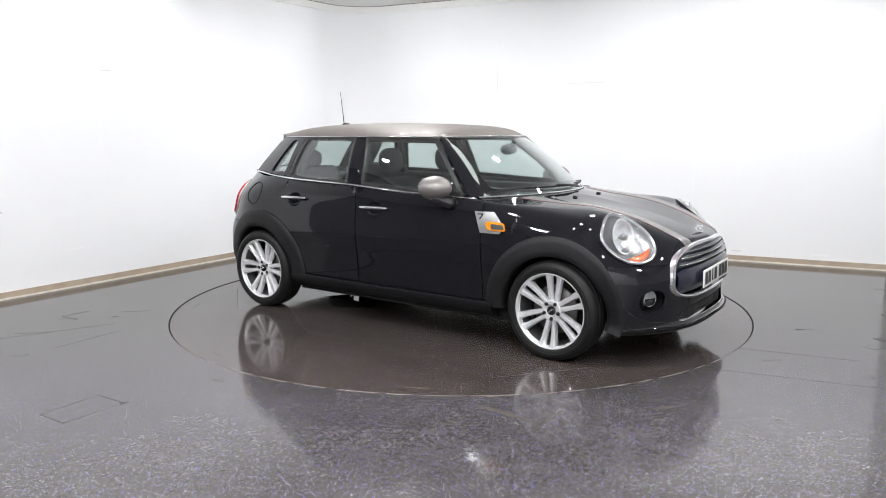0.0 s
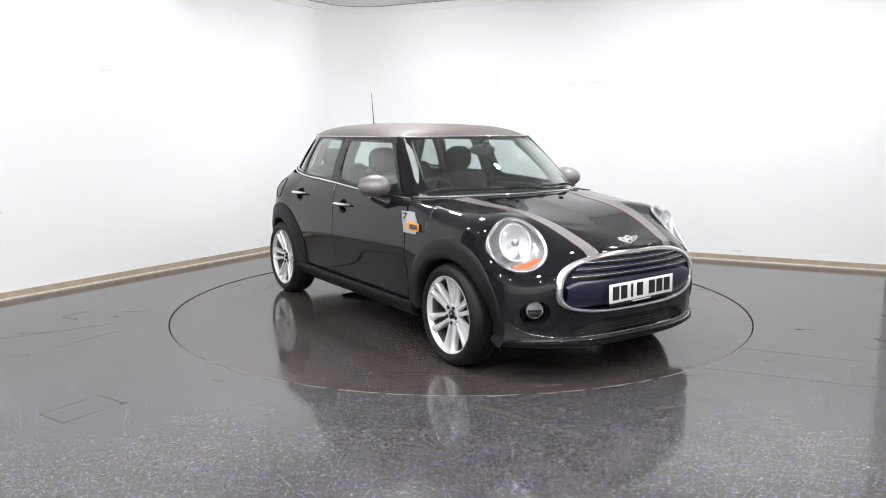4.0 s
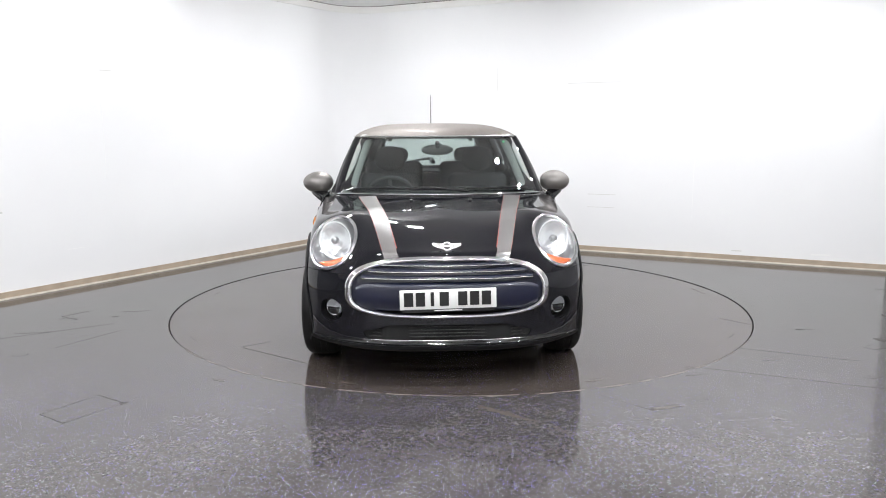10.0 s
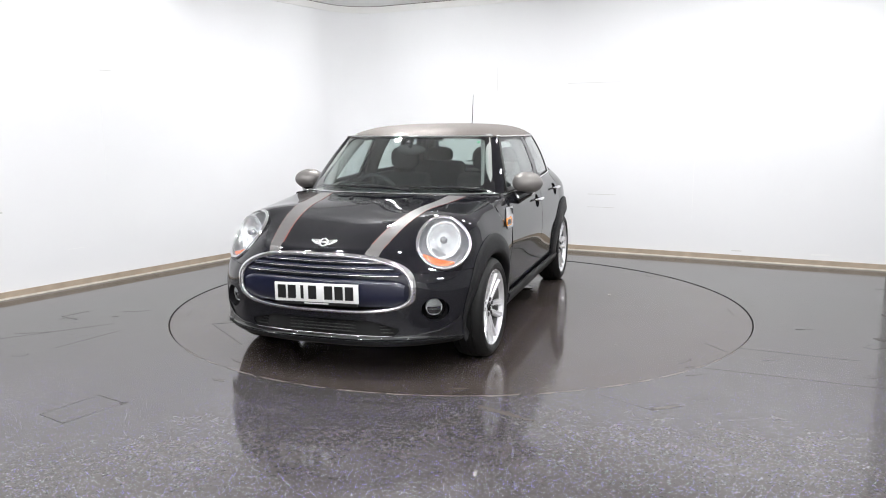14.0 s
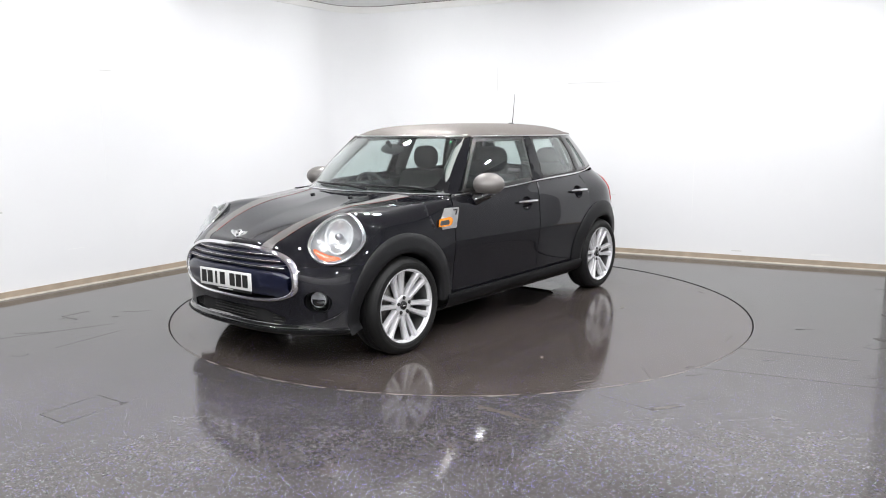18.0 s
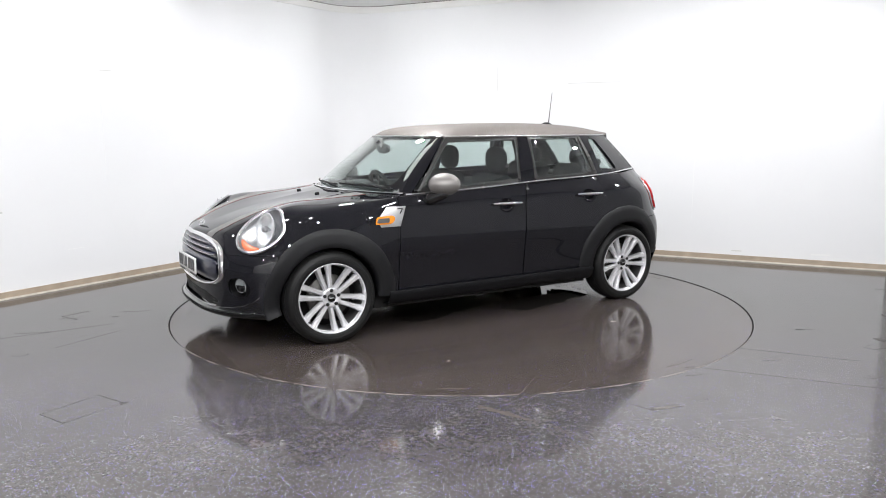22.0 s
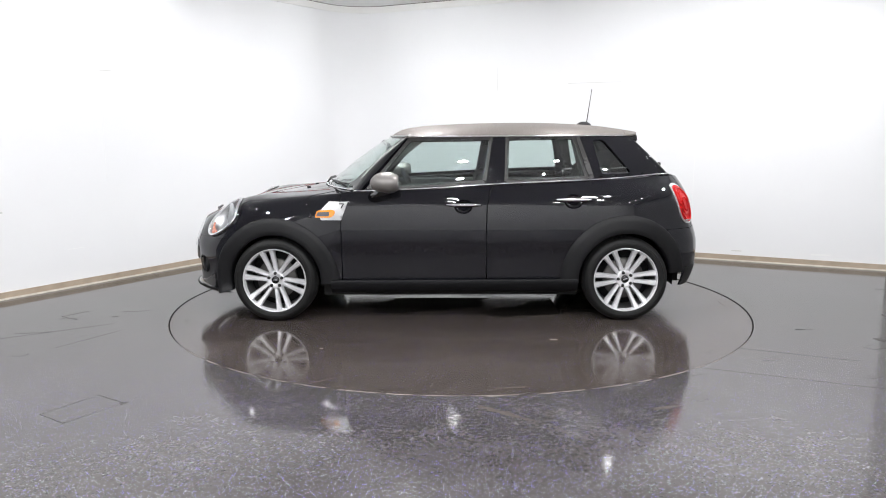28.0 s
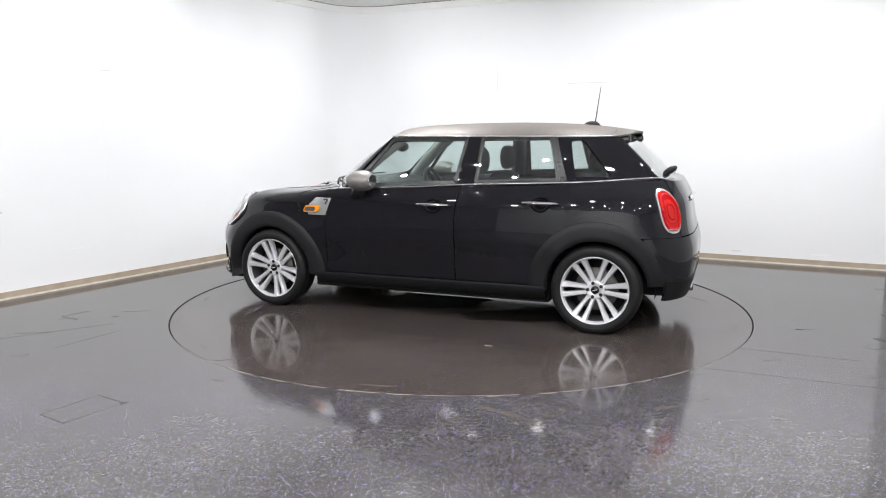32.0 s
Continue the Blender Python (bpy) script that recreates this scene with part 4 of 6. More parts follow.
def ring_strip(outer, inner, to3d, name, material, parent, lift=0.004, thick=0.008, label=""):
    """A frame between two flat loops of the same count, laid on a surface."""
    o, i = to3d(np.array(outer)), to3d(np.array(inner))
    n = len(o)
    v = np.concatenate([o, i])
    fs = [(k, (k + 1) % n, n + (k + 1) % n, n + k) for k in range(n)]
    v, fs = out_sheet(v, fs, 0)
    if lift:
        v2, _ = thicken(v, fs, -lift)
        v = np.asarray(v2)[len(v):2 * len(v)]
    v, fs = thicken(v, fs, thick)
    return sharp(mesh_ob(name, v, fs, material, parent, label), 50)


def shrink(loop, d):
    """Move a loop's points inwards by about d."""
    q = np.array(loop, float)
    area = 0.5 * np.sum(q[:, 0] * np.roll(q[:, 1], -1) - np.roll(q[:, 0], -1) * q[:, 1])
    s = 1 if area > 0 else -1
    out = []
    n = len(q)
    for i in range(n):
        e1, e2 = q[i] - q[i - 1], q[(i + 1) % n] - q[i]
        n1 = np.array([-e1[1], e1[0]]) / (np.linalg.norm(e1) + 1e-9) * s
        n2 = np.array([-e2[1], e2[0]]) / (np.linalg.norm(e2) + 1e-9) * s
        m = n1 + n2
        m /= max(0.5, (m @ m) / 2)
        out.append(q[i] + m * d)
    return [tuple(p) for p in out]


def round_loop(loop, r, n=5):
    """Round a flat loop's corners."""
    q = [np.array(p, float) for p in loop]
    out = []
    for i, p in enumerate(q):
        a, b = q[i - 1], q[(i + 1) % len(q)]
        da, db = a - p, b - p
        ra, rb = min(r, 0.45 * np.linalg.norm(da)), min(r, 0.45 * np.linalg.norm(db))
        s, e = p + da / np.linalg.norm(da) * ra, p + db / np.linalg.norm(db) * rb
        for k in range(n + 1):
            t = k / n
            out.append(tuple(s * (1 - t) ** 2 + 2 * p * t * (1 - t) + e * t * t))
    return out


def build_body(car):
    seam = 4 / 9 * 1.9
    edge_f = flare_edge(HUB_F, front_flare_r)
    edge_r = flare_edge(HUB_R, rear_flare_r)
    # nose: net places of the main lines
    gl = grille_loop(-0.004)
    g_uv = NOSE.back("yz", [p for p in gl if p[0] >= -1e-6], 0.15, 0.72)
    g_yz = [p for p in gl if p[0] >= -1e-6]
    order = sorted(range(len(g_yz)), key=lambda i: -math.atan2(g_yz[i][1] - 0.524, max(g_yz[i][0], 1e-9)))
    g_up = [g_uv[i] for i in order if g_uv[i][1] > seam]
    g_dn = [g_uv[i] for i in order if g_uv[i][1] <= seam]
    joint_a = 180 - math.degrees(math.acos((HUB_F - 0.966) / 0.455))
    joint = (0.966, HUB_Z + front_flare_r(joint_a) * math.sin(radians(joint_a)))
    fl = [p for p in edge_f if p[0] > 0.972] + [joint]
    fl_uv = NOSE.back("xz", fl, 0.0, 0.8)
    fl_hood = [p for p in fl_uv if p[1] > seam + 0.004]
    fl_bump = [p for p in fl_uv if p[1] <= seam]
    cowl_u = 1.47
    half = g_up + [(g_up[-1][0] + 0.01, seam + 0.003), (fl_hood[0][0], seam + 0.003)] + fl_hood + [(cowl_u, 1.893)]
    half = [(max(u, 0.0), v) for u, v in half]
    hood = half + [(0.0, 1.893)] + [(-u, v) for u, v in half[::-1]]
    if abs(half[0][0]) < 1e-5:
        hood = hood[:-1]
    hl = NOSE.back("yz", [(p.y, p.z) for p in head_loop(0.99)], 0.35, 0.88)
    holes = [hl, [(-u, v) for u, v in hl]]
    car_panel("hood", hood, NOSE, M_PAINT, car, holes, 0.028, 0.006, "glossy black hood")
    # bumper
    ue = fl_bump[0][0] + 0.02
    half = [(ue, 0.004)] + [p for p in fl_bump] + [(fl_bump[-1][0], seam - 0.003), (g_dn[0][0] + 0.008, seam - 0.003)] + g_dn
    half = [(max(u, 0), v) for u, v in half]
    fog = NOSE.back("yz", [(0.645 + 0.066 * math.cos(q * math.pi / 12), 0.405 + 0.066 * math.sin(q * math.pi / 12)) for q in range(24)], 0.0, 0.45)
    mouth = NOSE.back("yz", round_loop([(-0.30, 0.345), (-0.47, 0.30), (-0.44, 0.258), (0.44, 0.258), (0.47, 0.30), (0.30, 0.345)], 0.02, 3), 0.0, 0.4)
    full = half + [(-u, v) for u, v in half[::-1] if u > 1e-6]
    car_panel("front_bumper", full, NOSE, M_PAINT, car, [fog, [(-u, v) for u, v in fog], mouth], 0.028, 0.006, "glossy black front bumper")
    lipb = [(u, v) for u, v in NOSE.back("yz", [(0.0, 0.252), (0.2, 0.253), (0.4, 0.256), (0.55, 0.264), (0.66, 0.284), (0.725, 0.320), (0.755, 0.35)], 0.0, 0.35)]
    ul = lipb[-1][0]
    lip = [(u, 0.002) for u in np.linspace(-ul, ul, 20)] + lipb[::-1] + [(-u, v) for u, v in lipb[1:]]
    lp = car_panel("bumper_lip", lip, NOSE, M_GLOSSBLK, car, (), 0.028, 0.012, "glossy black lower lip", lift=0.006)
    top3 = NOSE(np.array([(-u, v) for u, v in lipb[:0:-1]] + lipb))
    mesh_ob("lip_edge", *tube([(p[0] + 0.006, p[1] * 1.005, p[2]) for p in top3], 0.004, 6), M_GLOSSBLK, lp)
    low = NOSE(np.stack([np.linspace(-ul - 0.03, ul + 0.03, 41), np.full(41, 0.003)], 1))
    back = low - np.array([0.85, 0, 0])
    back[:, 2] = 0
    back /= np.linalg.norm(back, axis=1)[:, None]
    rows = [[p + (n * d[0]) + np.array([0, 0, d[1]]) for d in ((0.006, 0.004), (0.006, -0.006), (-0.012, -0.020), (-0.045, -0.036), (-0.12, -0.045))] for p, n in zip(low, back)]
    v, f = sheet(rows)
    mesh_ob("lip_underside", *thicken(v, f, -0.004), M_PLASTIC, lp, "dull black underside of the lip")
    # satin rod that stands in for the highlight along the intake's lower edge
    foot3 = NOSE(np.array(NOSE.back("yz", [(y, 0.259) for y in np.linspace(-0.43, 0.43, 17)], 0.0, 0.4)))
    mesh_ob("intake_glint", *tube([(p[0] + 0.003, p[1], p[2]) for p in foot3], 0.0035, 6), M_SATIN, car, "thin bright edge under the lower intake")
    # lower intake
    mth = NOSE(np.array(mouth))
    v, f = fill([(p[1], p[2]) for p in mth], (), 0.05)
    back_x = [min(p[0] for p in sorted(mth, key=lambda p: abs(p[1] - a))[:4]) - 0.012 for a, b in v]
    intake = mesh_ob("lower_intake", [(x, a, b) for x, (a, b) in zip(back_x, v)], f, M_GAP, car, "black meshed lower intake")
    for k in range(4):
        z = 0.272 + 0.018 * k
        w = 0.43 - 0.02 * k
        pts = [(1.965 - 0.20 * abs(y) ** 2, y, z) for y in np.linspace(-w, w, 17)]
        mesh_ob("intake_bar", *tube(pts, 0.0035, 6), M_INK, intake)
    for s in (1, -1):
        # fender corner between hood and door
        flb = [joint] + [p for p in edge_f if p[0] < 0.960]
        fb = NOSE.back("xz", flb, 0.0, 0.7)
        out = [(cowl_u - 0.03, 1.893), (1.748, 1.893), (1.748, 0.25)] + fb[::-1] + [(fb[0][0] - 0.03, fb[0][1] + 0.012)]
        out = [(s * u, v) for u, v in out]
        car_panel("front_fender", out, NOSE, M_PAINT, car, (), 0.028, lift=-0.002)
        # doors
        fx, g = 0.788, 0.002
        top = [(x, float(belt_z(x)[0]) - 0.006) for x in np.linspace(fx - g, -0.300 + g, 12)]
        fd = [(fx - g, 0.302)] + top + [(-0.268 + g, 0.839), (-0.264 + g, 0.7), (-0.264 + g, 0.302)]
        door = car_panel("front_door", fd, side3d(s), M_PAINT, car, [cup_loop(-0.098, 0.853)], 0.03, 0.008)
        top = [(x, float(belt_z(x)[0]) - 0.006) for x in np.linspace(-0.305 - g, -1.031, 12)]
        arch = [p for p in edge_r if -1.068 < p[0] and p[1] > 0.3]
        rd = [(-0.269 - g, 0.302), (-0.269 - g, 0.7), (-0.272 - g, 0.839)] + top + [(-1.061, 0.922), (-1.0695, 0.80), (-1.0695, 0.724)] + arch[::-1] + [(arch[0][0] + 0.004, 0.302)]
        rdoor = car_panel("rear_door", rd, side3d(s), M_PAINT, car, [cup_loop(-0.893, 0.887)], 0.03, 0.008)
        # sill, in plastic darkened for the shade it lies in
        prof = [(0.818, 0.300), (0.832, 0.299), (0.835, 0.290), (0.822, 0.252), (0.802, 0.222), (0.780, 0.209), (0.72, 0.206)]
        rows = [[(x, s * y, z + 0.007 * (0.87 - x) / 1.8) for y, z in prof] for x in np.linspace(0.87, -0.935, 30)]
        v, f = sheet(rows)
        v, f = thicken(v, f if s < 0 else [q[::-1] for q in f], 0.006)
        sharp(mesh_ob("sill", v, f, M_SILL_SHADED, car, "dull black plastic sill, colour darkened for its shade"), 50)
        # satin rod put in for the thin bright reflection along the door's foot
        mesh_ob("sill_glint", *tube([(x, s * 0.8335, 0.301 + 0.007 * (0.87 - x) / 1.8) for x in np.linspace(0.80, -0.80, 20)], 0.0024, 6), M_SATIN, car)
        # rear quarter
        eq = [p for p in edge_r if p[0] < -1.082]
        arcp = TAIL.back("xz", eq, 0.0, 0.8)
        arc_q = [p for p in arcp if TAIL(np.array([p]))[0][2] > 0.66]
        arc_b = [p for p in arcp if TAIL(np.array([p]))[0][2] <= 0.66]
        vq = arc_q[-1][1]
        shut = TAIL.back("xz", [(-1.060, 0.726), (-1.060, 0.80), (-1.054, 0.922), (-1.042, 1.0)], 0.3, 1.0)
        out = [(0.42, 0.848), (shut[-1][0], 0.848)] + shut[::-1] + arc_q + [(0.42, vq)]
        car_panel("rear_quarter", [(s * u, v) for u, v in out], TAIL, M_PAINT, car, (), 0.028, lift=-0.002)
        # wheel arch trims
        for hub, edge, skin, rad in ((HUB_F, edge_f, NOSE, front_flare_r), (HUB_R, edge_r, TAIL, rear_flare_r)):
            rows = []
            more = [-14, -11, -8] if hub > 0 else []
            line = [(a, (hub + rad(a) * math.cos(radians(a)), HUB_Z + rad(a) * math.sin(radians(a)))) for a in more]
            for a, p in line + [(-4 + 188 * i / 40, p) for i, p in enumerate(edge) if hub > 0 or i < 39]:
                ends = p[0] > 0.80 if hub > 0 else p[0] < -1.04
                yo = float(skin(np.array(skin.back("xz", [p], 0.0, 0.8)))[0][1]) if ends else float(side_y([max(p[1], 0.2)])[0])
                ro, ri = rad(a), 0.338 if hub > 0 else 0.345
                out = min(1, max(0, (a - 4) / 50)) if hub > 0 else 1
                yi = min(0.862, yo + 0.024 * out - 0.004 * (1 - out))
                prof = [(ro, yo + 0.001), (ro - 0.004, yo + 0.008), (ro * 0.66 + ri * 0.34, yo * 0.6 + yi * 0.4 + 0.006), (ro * 0.3 + ri * 0.7, yo * 0.15 + yi * 0.85 + 0.003), (ri + 0.008, yi), (ri, yi - 0.008), (ri, yi - 0.05), (ri + 0.01, yi - 0.2)]
                tuck = 0.012 * (max(0, 8 - a) / 22) ** 1.5 if hub > 0 else 0
                prof = [(r, y - tuck) for r, y in prof]
                rows.append([(hub + r * math.cos(radians(a)), s * y, HUB_Z + r * math.sin(radians(a))) for r, y in prof])
            v, f = sheet(rows)
            if s < 0:
                f = [q[::-1] for q in f]
            v, f = thicken(v, [q[::-1] for q in f], 0.004)
            sharp(mesh_ob("wheel_arch_trim", v, f, M_PLASTIC, car, "matt black plastic wheel arch trim"), 60)
            # dark liner
            v, f = [], []
            for i in range(25):
                a = radians(-10 + 200 * i / 24)
                for y in (0.68, 0.52):
                    v.append((hub + 0.385 * math.cos(a), s * y, HUB_Z + 0.385 * math.sin(a)))
            f = [(2 * i, 2 * i + 1, 2 * i + 3, 2 * i + 2) for i in range(24)] + [tuple(2 * i + 1 for i in range(25))]
            mesh_ob("wheel_arch_liner", v, f, M_GAP, car)
        # chrome belt strip
        pts = [(x, s * (float(glass_low([x])[0]) + 0.014), float(belt_z(x)[0]) - 0.001) for x in np.linspace(0.70, -1.60, 40)]
        pts += [(-1.645, s * 0.500, 1.058), (-1.675, s * 0.455, 1.052), (-1.70, s * 0.38, 1.046)]
        mesh_ob("belt_strip", *tube(pts, 0.0068, 8), M_CHROME, car, "thin chrome strip below the side windows")
        build_side_glass(car, door, rdoor, s)
        build_handle(door, s, -0.098, 0.853)
        build_handle(rdoor, s, -0.893, 0.887)
        build_mirror(car, s)
        build_headlamp(car, s)
        build_fog(car, s)
        build_scuttle(car, s)
        build_tail_lamp(car, s)
        build_stripe(car, s)
    c0 = TAIL.back("xz", [(-1.36 + 0.083 * math.cos(q * math.pi / 18), 0.905 + 0.083 * math.sin(q * math.pi / 18)) for q in range(36)], 0.3, 1.0)
    fl3 = TAIL(np.array([(-u, v) for u, v in c0]))
    mesh_ob("fuel_flap", *tube([tuple(p) for p in fl3], 0.003, 6, 1.0, True), M_GAP, car, "round fuel flap joint")
    for y in (-0.19, 0.19):
        p = NOSE(np.array(NOSE.back("xy", [(1.13, y)], 0.6, 1.0)))[0]
        part("washer_jet", box_bm((0.03, 0.022, 0.014), 0.005, 2, pose(p[0], p[1], p[2] + 0.004, 0, 10)), M_PLASTIC, car)
    p = windscreen3d(np.array([[0.83, 0.885]]))[0]
    part("sticker", cyl_bm(0.010, 0.010, 0.002, 16, pose(p[0] - 0.003, p[1], p[2] - 0.003, 0, 50)), M_STICKER, car, "small green round sticker")
    # tailgate, rear bumper
    vq = arc_q[-1][1]
    car_panel("tailgate", [(-0.414, vq + 0.003), (0.414, vq + 0.003), (0.414, 0.848), (-0.414, 0.848)], TAIL, M_PAINT, car, (), 0.03, 0.006, "glossy black tailgate")
    half = [(arc_b[-1][0], 0.004)] + arc_b[::-1] + [(arc_b[0][0], vq - 0.004)]
    car_panel("rear_bumper", half + [(-u, v) for u, v in half[::-1]], TAIL, M_PAINT, car, (), 0.03, 0.006, "black rear bumper")
    lo = [(u, 0.002) for u in np.linspace(-1.0, 1.0, 24)] + [(u, 0.17) for u in np.linspace(1.0, -1.0, 24)]
    lo = [(u * (arc_b[-1][0] - 0.01), v) for u, v in lo]
    car_panel("rear_valance", lo, TAIL, M_PLASTIC, car, (), 0.04, 0.008, "dull black lower valance", lift=0.006)
    for y in (0.33,):
        vs, fs = tube([(-1.78, y, 0.285), (-1.893, y, 0.285)], 0.032, 20)
        ex = mesh_ob("exhaust_tip", vs, fs, M_CHROME, car, "chrome exhaust tip")
        part("pipe_mouth", cyl_bm(0.028, 0.028, 0.004, 20, Matrix.Translation((-1.894, y, 0.285)) @ pose(0, 0, 0, 0, 90)), M_GAP, ex)
    # rear plate box and handle bar
    part("boot_handle", box_bm((0.02, 0.40, 0.035), 0.006, 2, pose(-1.847, 0, 0.90, 0, -12)), M_CHROME, car, "chrome bar above the rear plate")
    # ledge between tailgate and rear window
    us = np.linspace(-0.62, 0.62, 25)
    edge = TAIL(np.stack([us, np.full(25, 0.848)], 1))
    foot = rear_glass3d(np.stack([np.clip(edge[:, 1] / 0.515, -0.99, 0.99), np.full(25, 0.015)], 1))
    car_sheet("tailgate_ledge", ruled(edge, foot, 4, 0.006), M_PAINT, car, 0.01)
    # windscreen, with a black painted edge
    us = [(u, 0.01) for u in np.linspace(-0.985, 0.985, 30)] + [(u, 0.985) for u in np.linspace(0.985, -0.985, 30)]
    car_panel("windscreen", us, windscreen3d, M_GLASS, car, (), 0.07, 0.004, "clear windscreen")
    inner = round_loop([(-0.90, 0.10), (0.90, 0.10), (0.905, 0.955), (-0.905, 0.955)], 0.09, 6)
    outer = resample_to([(-0.99, 0.0), (0.99, 0.0), (0.99, 0.99), (-0.99, 0.99)], inner)
    ring_strip(outer, inner, windscreen3d, "windscreen_border", M_GLOSSBLK, car, 0.002, 0.003, "black printed edge of the windscreen")
    us = [(u, 0.0) for u in np.linspace(-0.97, 0.97, 20)] + [(u, 1.0) for u in np.linspace(0.97, -0.97, 20)]
    car_panel("rear_window", us, rear_glass3d, M_GLASS_REAR, car, (), 0.09, 0.004, "tinted rear window")
    for s in (1, -1):
        ts = np.linspace(0, 1, 14)
        a = windscreen3d(np.stack([np.full(14, s * 0.975), ts], 1))
        b = glass3d(s)(np.stack([0.655 + (0.305 - 0.655) * ts, 0.957 + (1.345 - 0.957) * ts], 1))
        car_sheet("windscreen_pillar", ruled(a, b, 4, 0.008, (0.4, s * 0.7, 0.4)), M_PAINT, car, 0.03)
        a = rear_glass3d(np.stack([np.full(14, s * 0.96), ts], 1))
        b = glass3d(s)(np.stack([-1.60 + (-1.335 + 1.60) * ts, 1.061 + (1.348 - 1.061) * ts], 1))
        car_sheet("rear_pillar", ruled(a, b, 5, 0.012, (-0.6, s * 0.6, 0.2)), M_PAINT, car, 0.02)
    # cowl: chrome line and dark panel with wipers
    pts = [(0.992 - 0.29 * abs(u) ** 2.2, 0.715 * u, 0.969 - 0.010 * u * u) for u in np.linspace(-1, 1, 41)]
    mesh_ob("cowl_strip", *tube(pts, 0.0062, 8), M_CHROME, car, "chrome strip at the foot of the windscreen")
    for y0, y1, x0 in ((-0.42, 0.16, 0.0), (0.18, 0.62, 0.0)):
        pts = []
        for t in np.linspace(0, 1, 9):
            y = y0 + (y1 - y0) * t
            p = windscreen3d(np.array([[y / 0.69, 0.075 - 0.02 * t]]))[0]
            pts.append((p[0] + 0.012, p[1], p[2] + 0.012))
        wp = mesh_ob("wiper", *tube(pts, 0.006, 6), M_PLASTIC, car, "black windscreen wiper")
        mesh_ob("wiper_arm", *tube([(pts[-1][0] + 0.015, pts[-1][1] + 0.03, pts[-1][2] - 0.015), (pts[6][0] + 0.012, pts[6][1], pts[6][2] + 0.004), (pts[4][0] + 0.004, pts[4][1], pts[4][2] + 0.006)], 0.008, 6), M_PLASTIC, wp)


def resample_to(loop, like):
    """Points on the loop's edges that lie outward of the given inner loop's points."""
    q = np.array(loop, float)
    c = q.mean(0)
    out = []
    for p in like:
        d = np.array(p) - c
        best = None
        for a, b in zip(q, np.roll(q, -1, 0)):
            m = np.array([d, a - b]).T
            if abs(np.linalg.det(m)) < 1e-9:
                continue
            t, w = np.linalg.solve(m, a - c)
            if t > 0 and -1e-6 <= w <= 1 + 1e-6 and (best is None or t < best):
                best = t
        out.append(tuple(c + d * best))
    return out


def build_side_glass(car, door, rdoor, s):
    g3 = glass3d(s)
    w1 = [(0.615, 0.960), (0.300, 1.332), (-0.318, 1.341), (-0.262, 1.004)]
    w2 = [(-0.395, 1.010), (-0.412, 1.343), (-0.925, 1.348), (-1.015, 1.031)]
    q = [(-1.055, 1.038), (-0.952, 1.349), (-1.335, 1.350), (-1.60, 1.061)]
    for name, loop, owner in (("front", w1, door), ("rear", w2, rdoor)):
        big = round_loop(loop, 0.02, 3)
        small = shrink(big, 0.027)
        ring_strip(big, small, g3, "window_frame", M_TRIM, owner, 0.004, 0.014, "dull grey-brown window frame")
        car_panel("window_glass", shrink(big, 0.016), g3, M_GLASS, owner, (), 0.06, 0.004, "clear side window")
    # gloss black pillars
    b = [(-0.262, 1.004), (-0.318, 1.341), (-0.412, 1.343), (-0.395, 1.010)]
    car_panel("door_pillar", b, g3, M_PAINT, car, (), 0.03, 0.01)
    b = [(-1.015, 1.031), (-0.925, 1.348), (-0.952, 1.349), (-1.055, 1.038)]
    car_panel("door_pillar", b, g3, M_TRIM, car, (), 0.03, 0.01, lift=0.007)
    # quarter window: dark edge round a small clear pane
    inn = round_loop([(-1.110, 1.064), (-1.052, 1.314), (-1.140, 1.314), (-1.345, 1.070)], 0.03, 4)
    car_panel("quarter_panel", q, g3, M_PAINT, car, [inn], 0.02, 0.006, lift=0.004)
    car_panel("quarter_window", shrink(inn, -0.006), glass3d(s, 0.008), M_GLASS_REAR, car, (), 0.02, 0.004, "small tinted rear quarter window")


def cup_loop(x, z, k=1.0):
    return [(x + 0.066 * k * math.cos(i * math.pi / 12), z - 0.010 + 0.052 * k * math.sin(i * math.pi / 12)) for i in range(24)]


def build_handle(door, s, x, z):
    y = float(side_y([z])[0])
    rows = []
    for k, d in ((1.0, 0.0005), (0.93, 0.010), (0.75, 0.022), (0.45, 0.028), (0.02, 0.030)):
        rows.append([(a, s * (float(side_y([b])[0]) - d), b) for a, b in cup_loop(x, z, k) + cup_loop(x, z, k)[:1]])
    v, f = sheet(rows)
    v, f = out_sheet(v, f, 0)
    mesh_ob("handle_recess", v, f, M_PAINT, door, "glossy black hollow behind the handle")
    pts = [(x + 0.132 * t, s * (y + 0.012 + 0.020 * (1 - t ** 4)), z + 0.006 + 0.001 * t) for t in np.linspace(-1, 1, 17)]
    rad = [0.007 + 0.009 * (1 - abs(t) ** 3) for t in np.linspace(-1, 1, 17)]
    mesh_ob("door_handle", *tube(pts, rad, 12, 0.8), M_CHROME, door, "chrome door handle")


